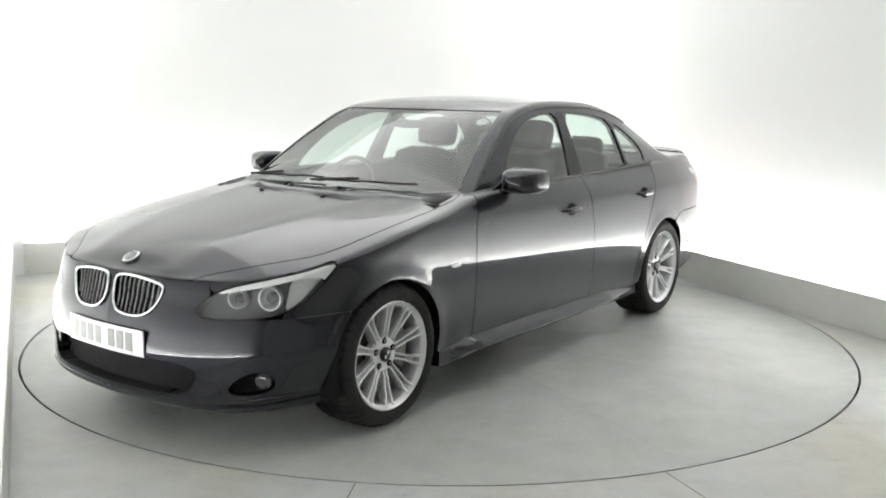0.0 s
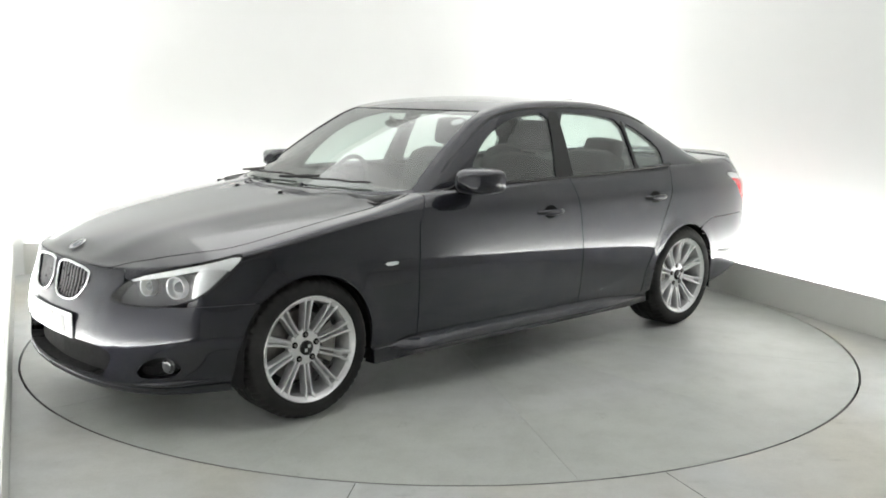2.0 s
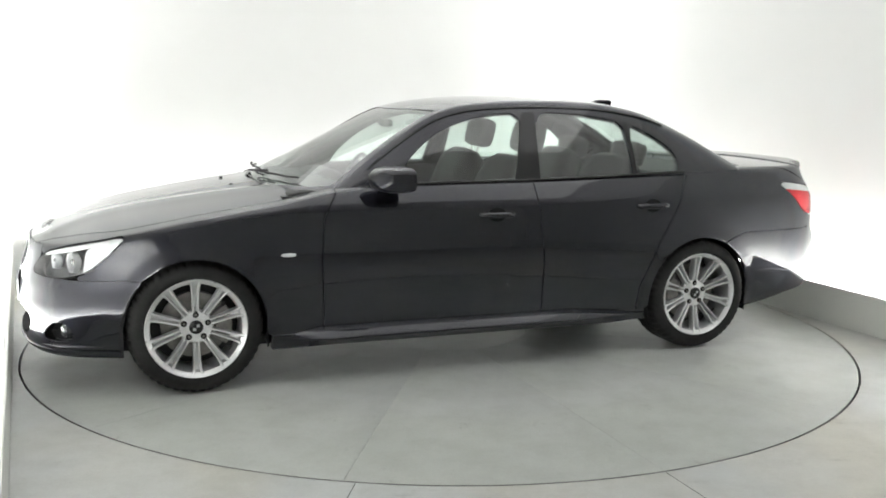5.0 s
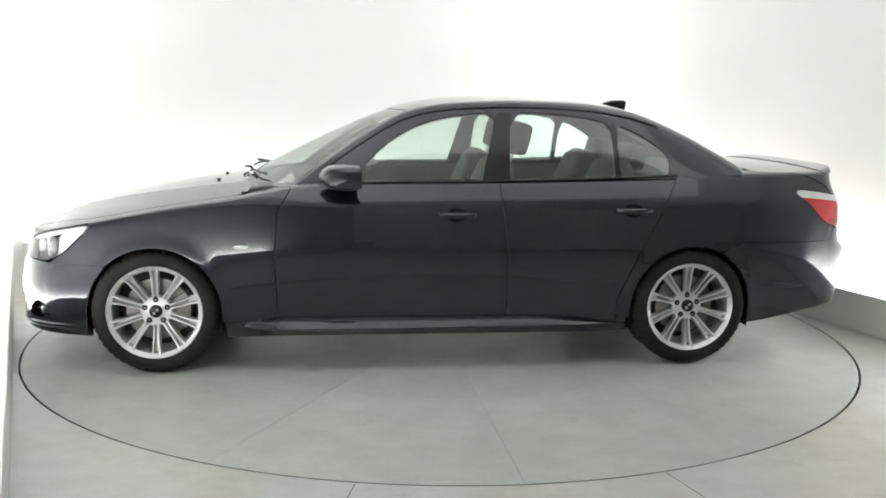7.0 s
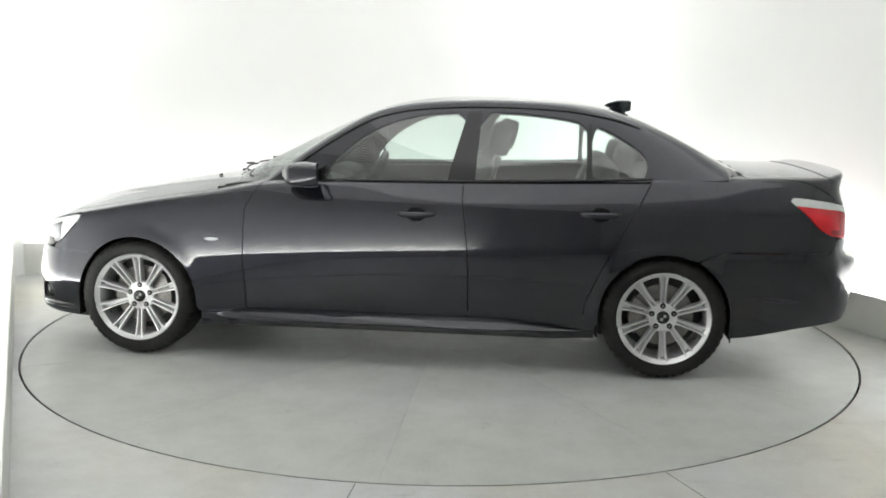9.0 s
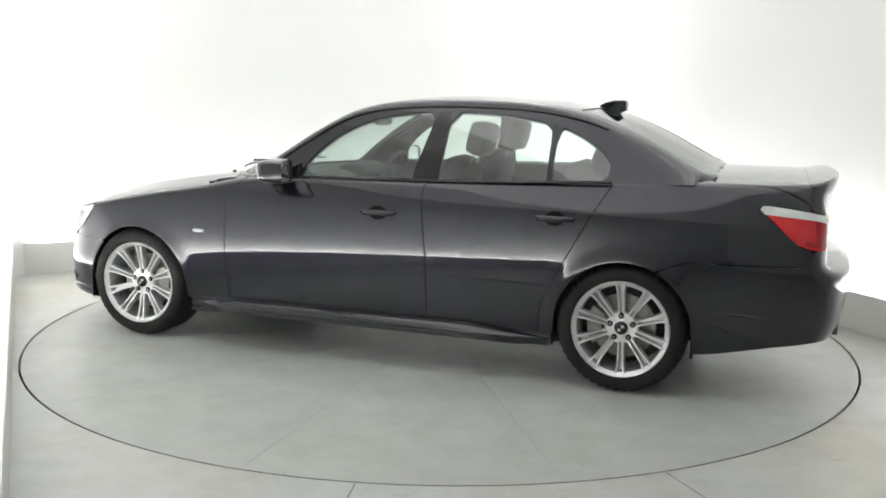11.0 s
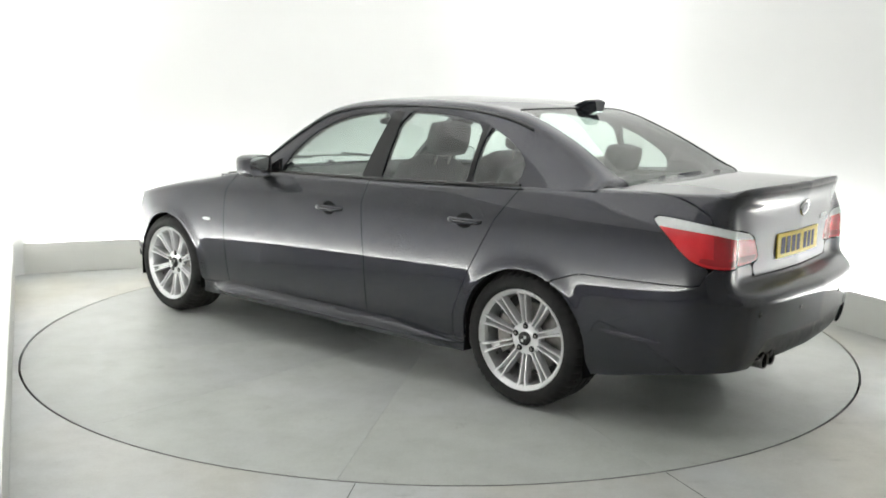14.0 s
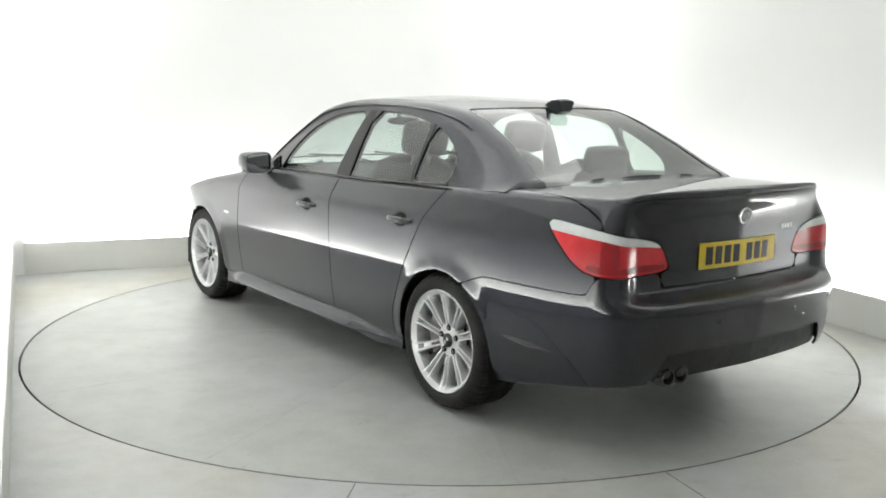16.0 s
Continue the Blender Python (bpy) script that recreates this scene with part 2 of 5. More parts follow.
def build_booth():
    # floor with a round opening for the table
    seg = 128
    bm = bmesh.new()
    hole = [bm.verts.new(((TABLE_R + 0.006) * math.cos(2 * math.pi * k / seg), (TABLE_R + 0.006) * math.sin(2 * math.pi * k / seg), 0)) for k in range(seg)]
    low = [bm.verts.new((v.co.x, v.co.y, -0.08)) for v in hole]
    out = []
    for k in range(seg):
        a = 2 * math.pi * k / seg - radians(BOOTH)
        c, s = math.cos(a), math.sin(a)
        lim = min(((RIGHT + 1 if c > 0 else LEFT - 1) / c) if abs(c) > 1e-6 else 99, ((BACK + 1 if s > 0 else FRONT - 1) / s) if abs(s) > 1e-6 else 99)
        out.append(bm.verts.new(booth(lim * c, lim * s, 0)))
    for k in range(seg):
        j = (k + 1) % seg
        bm.faces.new((hole[k], hole[j], out[j], out[k]))
        bm.faces.new((low[k], low[j], hole[j], hole[k]))
    bmesh.ops.recalc_face_normals(bm, faces=bm.faces[:])
    for f in bm.faces:
        if abs(f.normal.z) > 0.9 and f.normal.z < 0:
            f.normal_flip()
    tagged(part("floor", bm, FLOOR), "grey-green painted concrete floor, scuffed", "floor", kind="structure")
    # pit under the table
    bm = lathe([(0.0, -0.07), (TABLE_R + 0.05, -0.07), (TABLE_R + 0.05, -0.10), (0.0, -0.10)], 64, "z")
    tagged(part("pit", bm, GAP), "dark shallow pit under the turntable", "pit", kind="structure")
    # joints cut into the fixed floor in front of the table
    for a, r0, r1 in ((-103.3, 2.485, 3.4), (-65.6, 2.485, 3.4)):
        bm = box(r0, -0.0016, -0.002, r1, 0.0016, 0.0006)
        bmesh.ops.rotate(bm, verts=bm.verts[:], cent=(0, 0, 0), matrix=Matrix.Rotation(radians(a + (6 if a < -90 else -3)), 3, "Z"))
        tagged(part("floor_joint", bm, GAP), "dark filled joint in the painted floor", "joint", kind="structure")
    T = 0.2
    w = COVE

    def wall(name, u0, v0, u1, v1):
        return tagged(part(name, booth_bm(u0, v0, -0.05, u1, v1, CEIL), WALL), "plain white matt wall added unseen behind the camera", "wall", kind="structure")
    # back and side walls with softly rounded inner corners: one bent sheet
    r = 0.85
    line = [(left_u(FRONT) - w, FRONT)]
    for cx, cy, a0 in ((LEFT - w + r, BACK + w - r, 180), (RIGHT + w - r, BACK + w - r, 90)):
        for k in range(13):
            a = radians(a0 - 90 * k / 12)
            line.append((cx + r * math.cos(a), cy + r * math.sin(a)))
    line = [line[0]] + [(u + (SKEW * (BACK + w - v) if u < 0 else 0.0), v) for u, v in line[1:]]
    line.append((RIGHT + w, FRONT))
    outer = [(RIGHT + w + T, FRONT), (RIGHT + w + T, BACK + w + T), (LEFT - w - T, BACK + w + T), (LEFT - w - T, FRONT)]
    ring = [booth(*p)[:2] for p in line + outer]
    bm = bmesh.new()
    lo = [bm.verts.new((*p, -0.05)) for p in ring]
    hi = [bm.verts.new((*p, CEIL)) for p in ring]
    for i in range(len(ring)):
        j = (i + 1) % len(ring)
        bm.faces.new((lo[i], lo[j], hi[j], hi[i]))
    bmesh.ops.recalc_face_normals(bm, faces=bm.faces[:])
    tagged(part("wall_back", bm, WALL, smooth=20), "white matt studio wall with rounded corners, lit from below", "wall", kind="structure")
    # unseen wall, added to close the booth behind the camera
    wall("wall_front", LEFT - w - T, FRONT - T, RIGHT + w + T, FRONT)
    tagged(part("ceiling", booth_bm(LEFT - w - T, FRONT - T, CEIL, RIGHT + w + T, BACK + w + T, CEIL + 0.15), CEILING), "plain white ceiling", "ceiling", kind="structure")
    # skirting boards that hide the light troughs
    hs, ts = 0.25, 0.03
    for name, q in (("skirting_back", (LEFT, BACK, RIGHT, BACK + ts)), ("skirting_right", (RIGHT, FRONT, RIGHT + ts, BACK + ts)), ("skirting_left", (LEFT - ts, FRONT, LEFT, BACK + ts))):
        bm = box(q[0], q[1], 0.0, q[2], q[3], hs, 0.006)
        if name == "skirting_left":
            for v in bm.verts:
                v.co.x += SKEW * (BACK - v.co.y)
        bmesh.ops.rotate(bm, verts=bm.verts[:], cent=(0, 0, 0), matrix=Matrix.Rotation(radians(BOOTH), 3, "Z"))
        tagged(part(name, bm, SKIRT), "low off-white painted skirting board hiding a light trough", "skirting", kind="structure")
    # one large unseen light box, added under the ceiling as fill from above
    light = new("ceiling_fill")
    tagged(light, "unseen framed light box added as fill under the ceiling", "light")
    fr = bmesh.new()
    a, b = 1.85, 2.75
    for q in ((-a, -b, a, -b + 0.04), (-a, b - 0.04, a, b), (-a, -b + 0.04, -a + 0.04, b - 0.04), (a - 0.04, -b + 0.04, a, b - 0.04)):
        box(q[0], q[1], -0.08, q[2], q[3], 0.0, bm=fr)
    part("frame", fr, CEILING, light)
    part("diffuser", box(-a + 0.04, -b + 0.04, -0.07, a - 0.04, b - 0.04, -0.02), GLOW, light)
    light.matrix_basis = pose(*booth(0.0, -0.3, CEIL - 0.002), rz=BOOTH)


def build_turntable():
    """A steel disc in twelve painted sectors round a hub plate."""
    top = new("turntable")
    tagged(top, "round grey-green painted car turntable set flush in the floor", "turntable")
    gap, n, r0, r1 = 0.0007, 12, 0.55, TABLE_R - 0.006
    me = None
    for k in range(n):
        if me is None:
            bm = bmesh.new()
            half = math.pi / n
            pts = []
            for i in range(13):
                a = -half + 2 * half * i / 12
                pts.append((r1 * math.cos(a), r1 * math.sin(a)))
            for i in range(7):
                a = half - 2 * half * i / 6
                pts.append((r0 * math.cos(a), r0 * math.sin(a)))
            pts = [(x, y - math.copysign(gap, y) if abs(y) > gap else y) for x, y in pts]
            lo = [bm.verts.new((x, y, -0.003)) for x, y in pts]
            hi = [bm.verts.new((x, y, -0.001)) for x, y in pts]
            bm.faces.new(hi)
            for i in range(len(pts)):
                j = (i + 1) % len(pts)
                bm.faces.new((lo[i], lo[j], hi[j], hi[i]))
            bmesh.ops.recalc_face_normals(bm, faces=bm.faces[:])
            ob = part("sector", bm, TABLE, top)
            me = ob.data
        else:
            ob = new("sector", me)
            ob.parent = top
        ob.matrix_basis = pose(0, 0, 0, 0, 0, 30 * k + 280 - 233.45 - 0.5)
    part("hub_plate", lathe([(0.0, -0.001), (r0 - 0.002, -0.001), (r0 - 0.002, -0.003), (0.0, -0.003)], 48, "z"), TABLE, top)
    part("bed", lathe([(0.0, -0.0035), (r1 - 0.004, -0.0035), (r1 - 0.004, -0.06), (0.0, -0.06)], 96, "z"), JOINT, top)
    return top


build_booth()
turntable = build_turntable()

# ---- the car's surfaces ----
# car space: x forward from between the axles, y to the car's left, z up from the ground
WB, HUB_Z, ARCH = 1.444, 0.328, 0.341


def curve(*pts):
    """A smooth monotone line through (x, value) pairs."""
    p = sorted(pts)
    xs, ys = np.array([a for a, _ in p], float), np.array([b for _, b in p], float)
    h, d = np.diff(xs), np.diff(ys) / np.diff(xs)
    m = np.zeros(len(xs))
    m[0], m[-1] = d[0], d[-1]
    for i in range(1, len(xs) - 1):
        if d[i - 1] * d[i] > 0:
            w1, w2 = 2 * h[i] + h[i - 1], h[i] + 2 * h[i - 1]
            m[i] = (w1 + w2) / (w1 / d[i - 1] + w2 / d[i])

    def f(x):
        x = np.clip(np.asarray(x, float), xs[0], xs[-1])
        i = np.clip(np.searchsorted(xs, x) - 1, 0, len(xs) - 2)
        t = (x - xs[i]) / h[i]
        return ((1 + 2 * t) * (1 - t) ** 2 * ys[i] + t * (1 - t) ** 2 * h[i] * m[i]
                + t * t * (3 - 2 * t) * ys[i + 1] + t * t * (t - 1) * h[i] * m[i + 1])
    return f


def fair(sigma, *pts):
    """The same, with the bends evened out over some length."""
    f = curve(*pts)
    lo, hi = min(p[0] for p in pts), max(p[0] for p in pts)
    xs = np.linspace(lo, hi, 600)
    ys = f(xs)
    base = ys[0] + (ys[-1] - ys[0]) * (xs - lo) / (hi - lo)
    step = xs[1] - xs[0]
    k = int(3 * sigma / step)
    w = np.exp(-0.5 * (np.arange(-k, k + 1) * step / sigma) ** 2)
    w /= w.sum()
    d = ys - base
    d = np.convolve(np.concatenate([-d[k:0:-1], d, -d[-2:-k - 2:-1]]), w, "valid")
    return lambda x: np.interp(x, xs, base + d)


def smoothstep(a, b, x):
    t = np.clip((x - a) / (b - a), 0, 1)
    return t * t * (3 - 2 * t)


def resample(p, n):
    d = np.concatenate([[0], np.cumsum(np.linalg.norm(np.diff(p, axis=0), axis=1))])
    s = np.linspace(0, d[-1], n)
    return np.stack([np.interp(s, d, p[:, k]) for k in range(p.shape[1])], 1)


def soften(p, sigma):
    """Round the corners of an evenly spaced line, with its ends held."""
    step = np.linalg.norm(p[1] - p[0]) + 1e-9
    k = max(1, int(3 * sigma / step))
    w = np.exp(-0.5 * (np.arange(-k, k + 1) * step / sigma) ** 2)
    w /= w.sum()
    q = np.concatenate([2 * p[0] - p[k:0:-1], p, 2 * p[-1] - p[-2:-k - 2:-1]])
    return np.stack([np.convolve(q[:, c], w, "valid") for c in range(p.shape[1])], 1)


class Sheet:
    """Points with normals, and faces on them."""

    def __init__(self, v, n, f):
        self.v, self.n, self.f = np.asarray(v, float), np.asarray(n, float), f

    def clip(self, g):
        """Keep what lies where g (a distance, computed from the points) is positive."""
        val = g(self.v)
        if val.min() >= 0:
            return self
        v, n, faces, seen, cut = list(self.v), list(self.n), [], {}, {}
        for f in self.f:
            keep = [val[i] >= 0 for i in f]
            if all(keep):
                faces.append(f)
                continue
            if not any(keep):
                continue
            out = []
            for a, b in zip(f, f[1:] + f[:1]):
                if val[a] >= 0:
                    out.append(a)
                if (val[a] >= 0) != (val[b] >= 0):
                    key = (min(a, b), max(a, b))
                    if key not in cut:
                        i, j = key
                        t = val[i] / (val[i] - val[j])
                        cut[key] = len(v)
                        v.append(self.v[i] * (1 - t) + self.v[j] * t)
                        m = self.n[i] * (1 - t) + self.n[j] * t
                        n.append(m / (np.linalg.norm(m) + 1e-12))
                    out.append(cut[key])
            if len(out) >= 3:
                faces.append(out)
        return Sheet(v, n, faces).tidy()

    def tidy(self):
        used = sorted({i for f in self.f for i in f})
        new_i = {o: k for k, o in enumerate(used)}
        return Sheet(self.v[used] if used else np.zeros((0, 3)), self.n[used] if used else np.zeros((0, 3)), [[new_i[i] for i in f] for f in self.f])

    def main(self):
        """Its largest connected piece."""
        up = list(range(len(self.v)))

        def root(i):
            while up[i] != i:
                up[i] = up[up[i]]
                i = up[i]
            return i
        for f in self.f:
            for b in f[1:]:
                up[root(b)] = root(f[0])
        size = {}
        for f in self.f:
            size[root(f[0])] = size.get(root(f[0]), 0) + 1
        best = max(size, key=size.get)
        return Sheet(self.v, self.n, [f for f in self.f if root(f[0]) == best]).tidy()

    def mirror(self):
        k = np.array([1, -1, 1.0])
        return Sheet(self.v * k, self.n * k, [f[::-1] for f in self.f])

    def both(self):
        m = self.mirror()
        o = len(self.v)
        v, n = np.concatenate([self.v, m.v]), np.concatenate([self.n, m.n])
        f = self.f + [[i + o for i in q] for q in m.f]
        mid = {}
        fix = {}
        for i in np.where(np.abs(v[:, 1]) < 1e-4)[0]:
            key = tuple(np.round(v[i][[0, 2]], 4))
            fix[i] = mid.setdefault(key, i)
            n[i][1] = 0
        f = [[fix.get(i, i) for i in q] for q in f]
        f = [q for q in f if len(set(q)) == len(q)]
        return Sheet(v, n, f).tidy()

    def moved(self, d):
        """Pushed along its normals."""
        return Sheet(self.v + self.n * d, self.n, self.f)


def grid_sheet(P):
    """P: stations x points x 3."""
    nu, nv = P.shape[:2]
    du = np.gradient(P, axis=0)
    dv = np.gradient(P, axis=1)
    n = np.cross(du, dv)
    ln = np.linalg.norm(n, axis=2, keepdims=True)
    n = np.where(ln > 1e-12, n / np.maximum(ln, 1e-12), np.array([0, 0, 1.0]))
    mid = np.array([0, 0, 0.55])
    away = P - mid * 1.0
    away[..., 0] *= 0.25
    sign = 1.0 if (n * away).sum() > 0 else -1.0
    n = n * sign
    n = n.reshape(-1, 3)
    v = P.reshape(-1, 3)
    f = []
    for i in range(nu - 1):
        for j in range(nv - 1):
            q = [i * nv + j, (i + 1) * nv + j, (i + 1) * nv + j + 1, i * nv + j + 1]
            f.append(q if sign > 0 else q[::-1])
    # drop faces that have shrunk to nothing
    v = v.copy()
    f = [q for q in f if np.linalg.norm(np.cross(v[q[2]] - v[q[0]], v[q[3]] - v[q[1]])) > 1e-9]
    return Sheet(v, n, f).tidy()


def poly(points, rounds=0, axes=(0, 2), k=None):
    """Signed distance to a closed outline, positive inside; k maps the points to the outline's plane."""
    pts = np.array(round_outline(list(points), rounds) if rounds else list(points), float)

    def g(v):
        q = k(v) if k else v[:, axes]
        best = np.full(len(q), 1e9)
        inside = np.zeros(len(q), bool)
        for a, b in zip(pts, np.roll(pts, -1, axis=0)):
            e, w = b - a, q - a
            t = np.clip((w @ e) / (e @ e + 1e-12), 0, 1)
            best = np.minimum(best, np.linalg.norm(w - t[:, None] * e, axis=1))
            hit = ((a[1] > q[:, 1]) != (b[1] > q[:, 1])) & (q[:, 0] < (b[0] - a[0]) * (q[:, 1] - a[1]) / (b[1] - a[1] + 1e-12) + a[0])
            inside ^= hit
        return np.where(inside, best, -best)
    return g


def AND(*gs):
    return lambda v: np.minimum.reduce([g(v) for g in gs])


def OR(*gs):
    return lambda v: np.maximum.reduce([g(v) for g in gs])


def NOT(g, grow=0.0):
    return lambda v: -g(v) - grow


def less(axis, c):
    return lambda v: c - v[:, axis]


def more(axis, c):
    return lambda v: v[:, axis] - c


def shrink(g, d=0.002):
    return lambda v: g(v) - d


def shell(name, sheet, material, parent, depth=0.012, label="", back=True):
    """A panel: the sheet, its folded edge and its inner face."""
    nv = len(sheet.v)
    count = {}
    for f in sheet.f:
        for a, b in zip(f, f[1:] + f[:1]):
            count[(a, b)] = 1
    rim = [(a, b) for (a, b) in count if (b, a) not in count]
    inner = sheet.v - sheet.n * depth
    verts = [tuple(p) for p in sheet.v] + [tuple(p) for p in inner]
    faces = list(sheet.f) + ([[i + nv for i in f[::-1]] for f in sheet.f] if back else [])
    o = len(verts)
    dup = {}
    for a, b in rim:
        for i in (a, b):
            if i not in dup:
                dup[i] = o + 2 * len(dup)
                verts += [tuple(sheet.v[i]), tuple(inner[i])]
        faces.append([dup[b], dup[a], dup[a] + 1, dup[b] + 1])
    me = bpy.data.meshes.new(name)
    if not back:
        faces = [[i if i < nv else i - nv for i in f] for f in faces]
        verts = verts[:nv] + verts[2 * nv:]
    me.from_pydata(verts, [], faces)
    me.polygons.foreach_set("use_smooth", [True] * len(me.polygons))
    norm = [tuple(p) for p in sheet.n] + ([tuple(-p) for p in sheet.n] if back else []) + [(0, 0, 0)] * (2 * len(dup))
    me.normals_split_custom_set_from_vertices(norm)
    me.materials.append(material)
    ob = new(name, me)
    ob.parent = parent
    if label:
        ob["label"] = label
    return ob


# plan outline at bumper height, front centre to rear centre
OUTLINE = np.array([(2.285, 0), (2.274, 0.20), (2.238, 0.42), (2.165, 0.60), (2.045, 0.745), (1.87, 0.84), (1.62, 0.893), (1.30, 0.908),
                    (0.6, 0.908), (-0.4, 0.912), (-1.3, 0.916), (-1.70, 0.905), (-2.05, 0.870), (-2.31, 0.80), (-2.445, 0.685), (-2.51, 0.43), (-2.53, 0.2), (-2.54, 0)], float)
EDGE_Z = fair(0.06, (2.4, 0.712), (2.2, 0.715), (2.0, 0.742), (1.74, 0.792), (1.4, 0.858), (1.0, 0.925), (0.7, 0.985), (0.4, 1.002), (-0.4, 1.014), (-1.33, 1.047), (-1.8, 1.062), (-2.2, 1.064), (-2.45, 1.070))
SPINE_Z = fair(0.06, (2.3, 0.70), (2.2, 0.732), (2.1, 0.777), (1.9, 0.842), (1.54, 0.912), (1.2, 0.962), (0.95, 0.995), (0.7, 1.03), (-1.6, 1.09), (-1.85, 1.092), (-2.2, 1.086), (-2.46, 1.078))
BOTTOM_Z = curve((2.3, 0.195), (1.8, 0.185), (1.0, 0.20), (-1.0, 0.20), (-1.8, 0.225), (-2.2, 0.295), (-2.45, 0.32), (-2.55, 0.32))
SIDE = curve((0.15, -0.085), (0.22, -0.06), (0.28, -0.035), (0.36, -0.020), (0.50, -0.006), (0.62, 0.0), (0.74, -0.004), (0.84, -0.011), (0.888, -0.016), (0.905, -0.024), (1.01, -0.088), (1.08, -0.135))
NOSE = curve((0.15, -0.12), (0.185, -0.05), (0.205, -0.012), (0.25, -0.004), (0.32, -0.006), (0.40, 0.0), (0.425, 0.0), (0.46, -0.006), (0.52, -0.017), (0.56, -0.028), (0.62, -0.047), (0.70, -0.066), (0.75, -0.11))
CORNER = curve((0.15, -0.012), (0.26, -0.004), (0.36, 0.008), (0.402, 0.015), (0.422, 0.014), (0.48, 0.002), (0.55, -0.012), (0.61, -0.016), (0.70, -0.010), (0.80, 0.0), (0.95, 0.0))
TAIL = curve((0.2, -0.20), (0.29, -0.085), (0.34, -0.040), (0.40, -0.022), (0.52, -0.009), (0.625, 0.0), (0.640, -0.004), (0.662, -0.05), (0.690, -0.137), (0.80, -0.138), (0.93, -0.131), (1.00, -0.120), (1.035, -0.106), (1.08, -0.098))


def lower_grid(nu=210, nv=84):
    d = np.concatenate([[0], np.cumsum(np.linalg.norm(np.diff(OUTLINE, axis=0), axis=1))])
    cx, cy = curve(*zip(d, OUTLINE[:, 0])), curve(*zip(d, OUTLINE[:, 1]))
    s = np.linspace(0, d[-1], 900)
    line = soften(np.stack([cx(s), cy(s)], 1), 0.035)
    line[:, 1] = np.maximum(line[:, 1], 0)
    line[0, 1] = line[-1, 1] = 0
    line = resample(line, nu)
    tan = np.gradient(line, axis=0)
    tan[0], tan[-1] = (0, 1), (0, -1)
    nor = np.stack([tan[:, 1], -tan[:, 0]], 1)
    nor /= np.linalg.norm(nor, axis=1, keepdims=True)
    out = []
    for (x, y), (nx, ny) in zip(line, nor):
        wf, wr = smoothstep(0.30, 0.93, nx), float(np.clip((-nx - 0.4) / 0.6, 0, 1)) ** 2
        ws = 1 - wf - wr
        sx = x
        if x > 1.7:
            sx = 1.7 + (x - 1.7) * 0.62
        if x < -1.9:
            sx = -1.9 + (x + 1.9) * 0.62
        ze = float(EDGE_Z(x))
        z = np.linspace(float(BOTTOM_Z(x)), ze, 60)
        off = ws * SIDE(z) + wf * NOSE(z) + wr * TAIL(z)
        if x > 1.0:     # the bumper's crease running round to the wheel
            off = off + CORNER(z) * float(smoothstep(0.03, 0.30, nx)) * (1 - wf)
        for hub in (WB, -WB):
            dist = np.hypot(x - hub, z - HUB_Z)
            off = off + 0.008 * np.exp(-((dist - ARCH - 0.002) / 0.038) ** 2) * (z > 0.2) * ws
        side = np.stack([x + nx * off, y + ny * off, z], 1)
        e = side[-1]
        r = np.linspace(0, 1, 60)[1:]
        px, py = e[0] + (sx - e[0]) * r, e[1] * (1 - r)
        zs = SPINE_Z(px)
        g = 1 - (1 - r) ** 2.3
        top = np.stack([px, py, ze + (zs - ze) * g], 1)
        # the bonnet's two long creases
        if x > 0.9:
            top[:, 2] += 0.005 * np.exp(-((py - (0.30 + 0.16 * (2.1 - px))) / 0.09) ** 2) * smoothstep(0.03, 0.25, r)
        # lip of the boot lid
        if x < -1.9:
            top[:, 2] += 0.003 * smoothstep(-2.30, -2.43, px) * smoothstep(0.0, 0.06, 1.0 - py / 0.80)
        sec = resample(np.concatenate([side, top]), 260)
        sec = soften(sec, 0.013 + 0.004 * ws - 0.006 * wr - (0.006 * float(smoothstep(0.02, 0.2, nx)) if x > 1.0 else 0.0))
        sec[-1, 1] = 0
        if y < 1e-9:
            sec[:, 1] = 0
        # points packed where the section bends
        out.append(resample(sec, nv))
    return grid_sheet(np.array(out))


# greenhouse: base, rail and centre lines along x
RAIL_Y = fair(0.07, (0.735, 0.785), (0.53, 0.725), (0.35, 0.68), (0.106, 0.628), (-0.2, 0.598), (-0.515, 0.592), (-0.826, 0.594), (-1.14, 0.598), (-1.45, 0.622), (-1.76, 0.685))
RAIL_Z = fair(0.045, (0.735, 0.972), (0.53, 1.132), (0.35, 1.256), (0.106, 1.385), (-0.1, 1.425), (-0.3, 1.438), (-0.515, 1.443), (-0.826, 1.434), (-1.14, 1.392), (-1.45, 1.276), (-1.76, 1.105))
ROOF_Z = fair(0.06, (1.05, 0.980), (0.9, 1.060), (0.7, 1.162), (0.5, 1.257), (0.3, 1.345), (0.15, 1.400), (0.0, 1.437), (-0.25, 1.463), (-0.55, 1.470), (-0.85, 1.464), (-1.05, 1.442), (-1.2, 1.407), (-1.4, 1.325), (-1.6, 1.225), (-1.8, 1.118), (-1.88, 1.080))
BELT_Y = fair(0.08, (0.735, 0.795), (0.4, 0.803), (-0.4, 0.804), (-1.2, 0.806), (-1.76, 0.79))
BELT_Z = fair(0.08, (0.735, 0.955), (0.4, 0.985), (-0.4, 0.997), (-1.33, 1.030), (-1.76, 1.055))


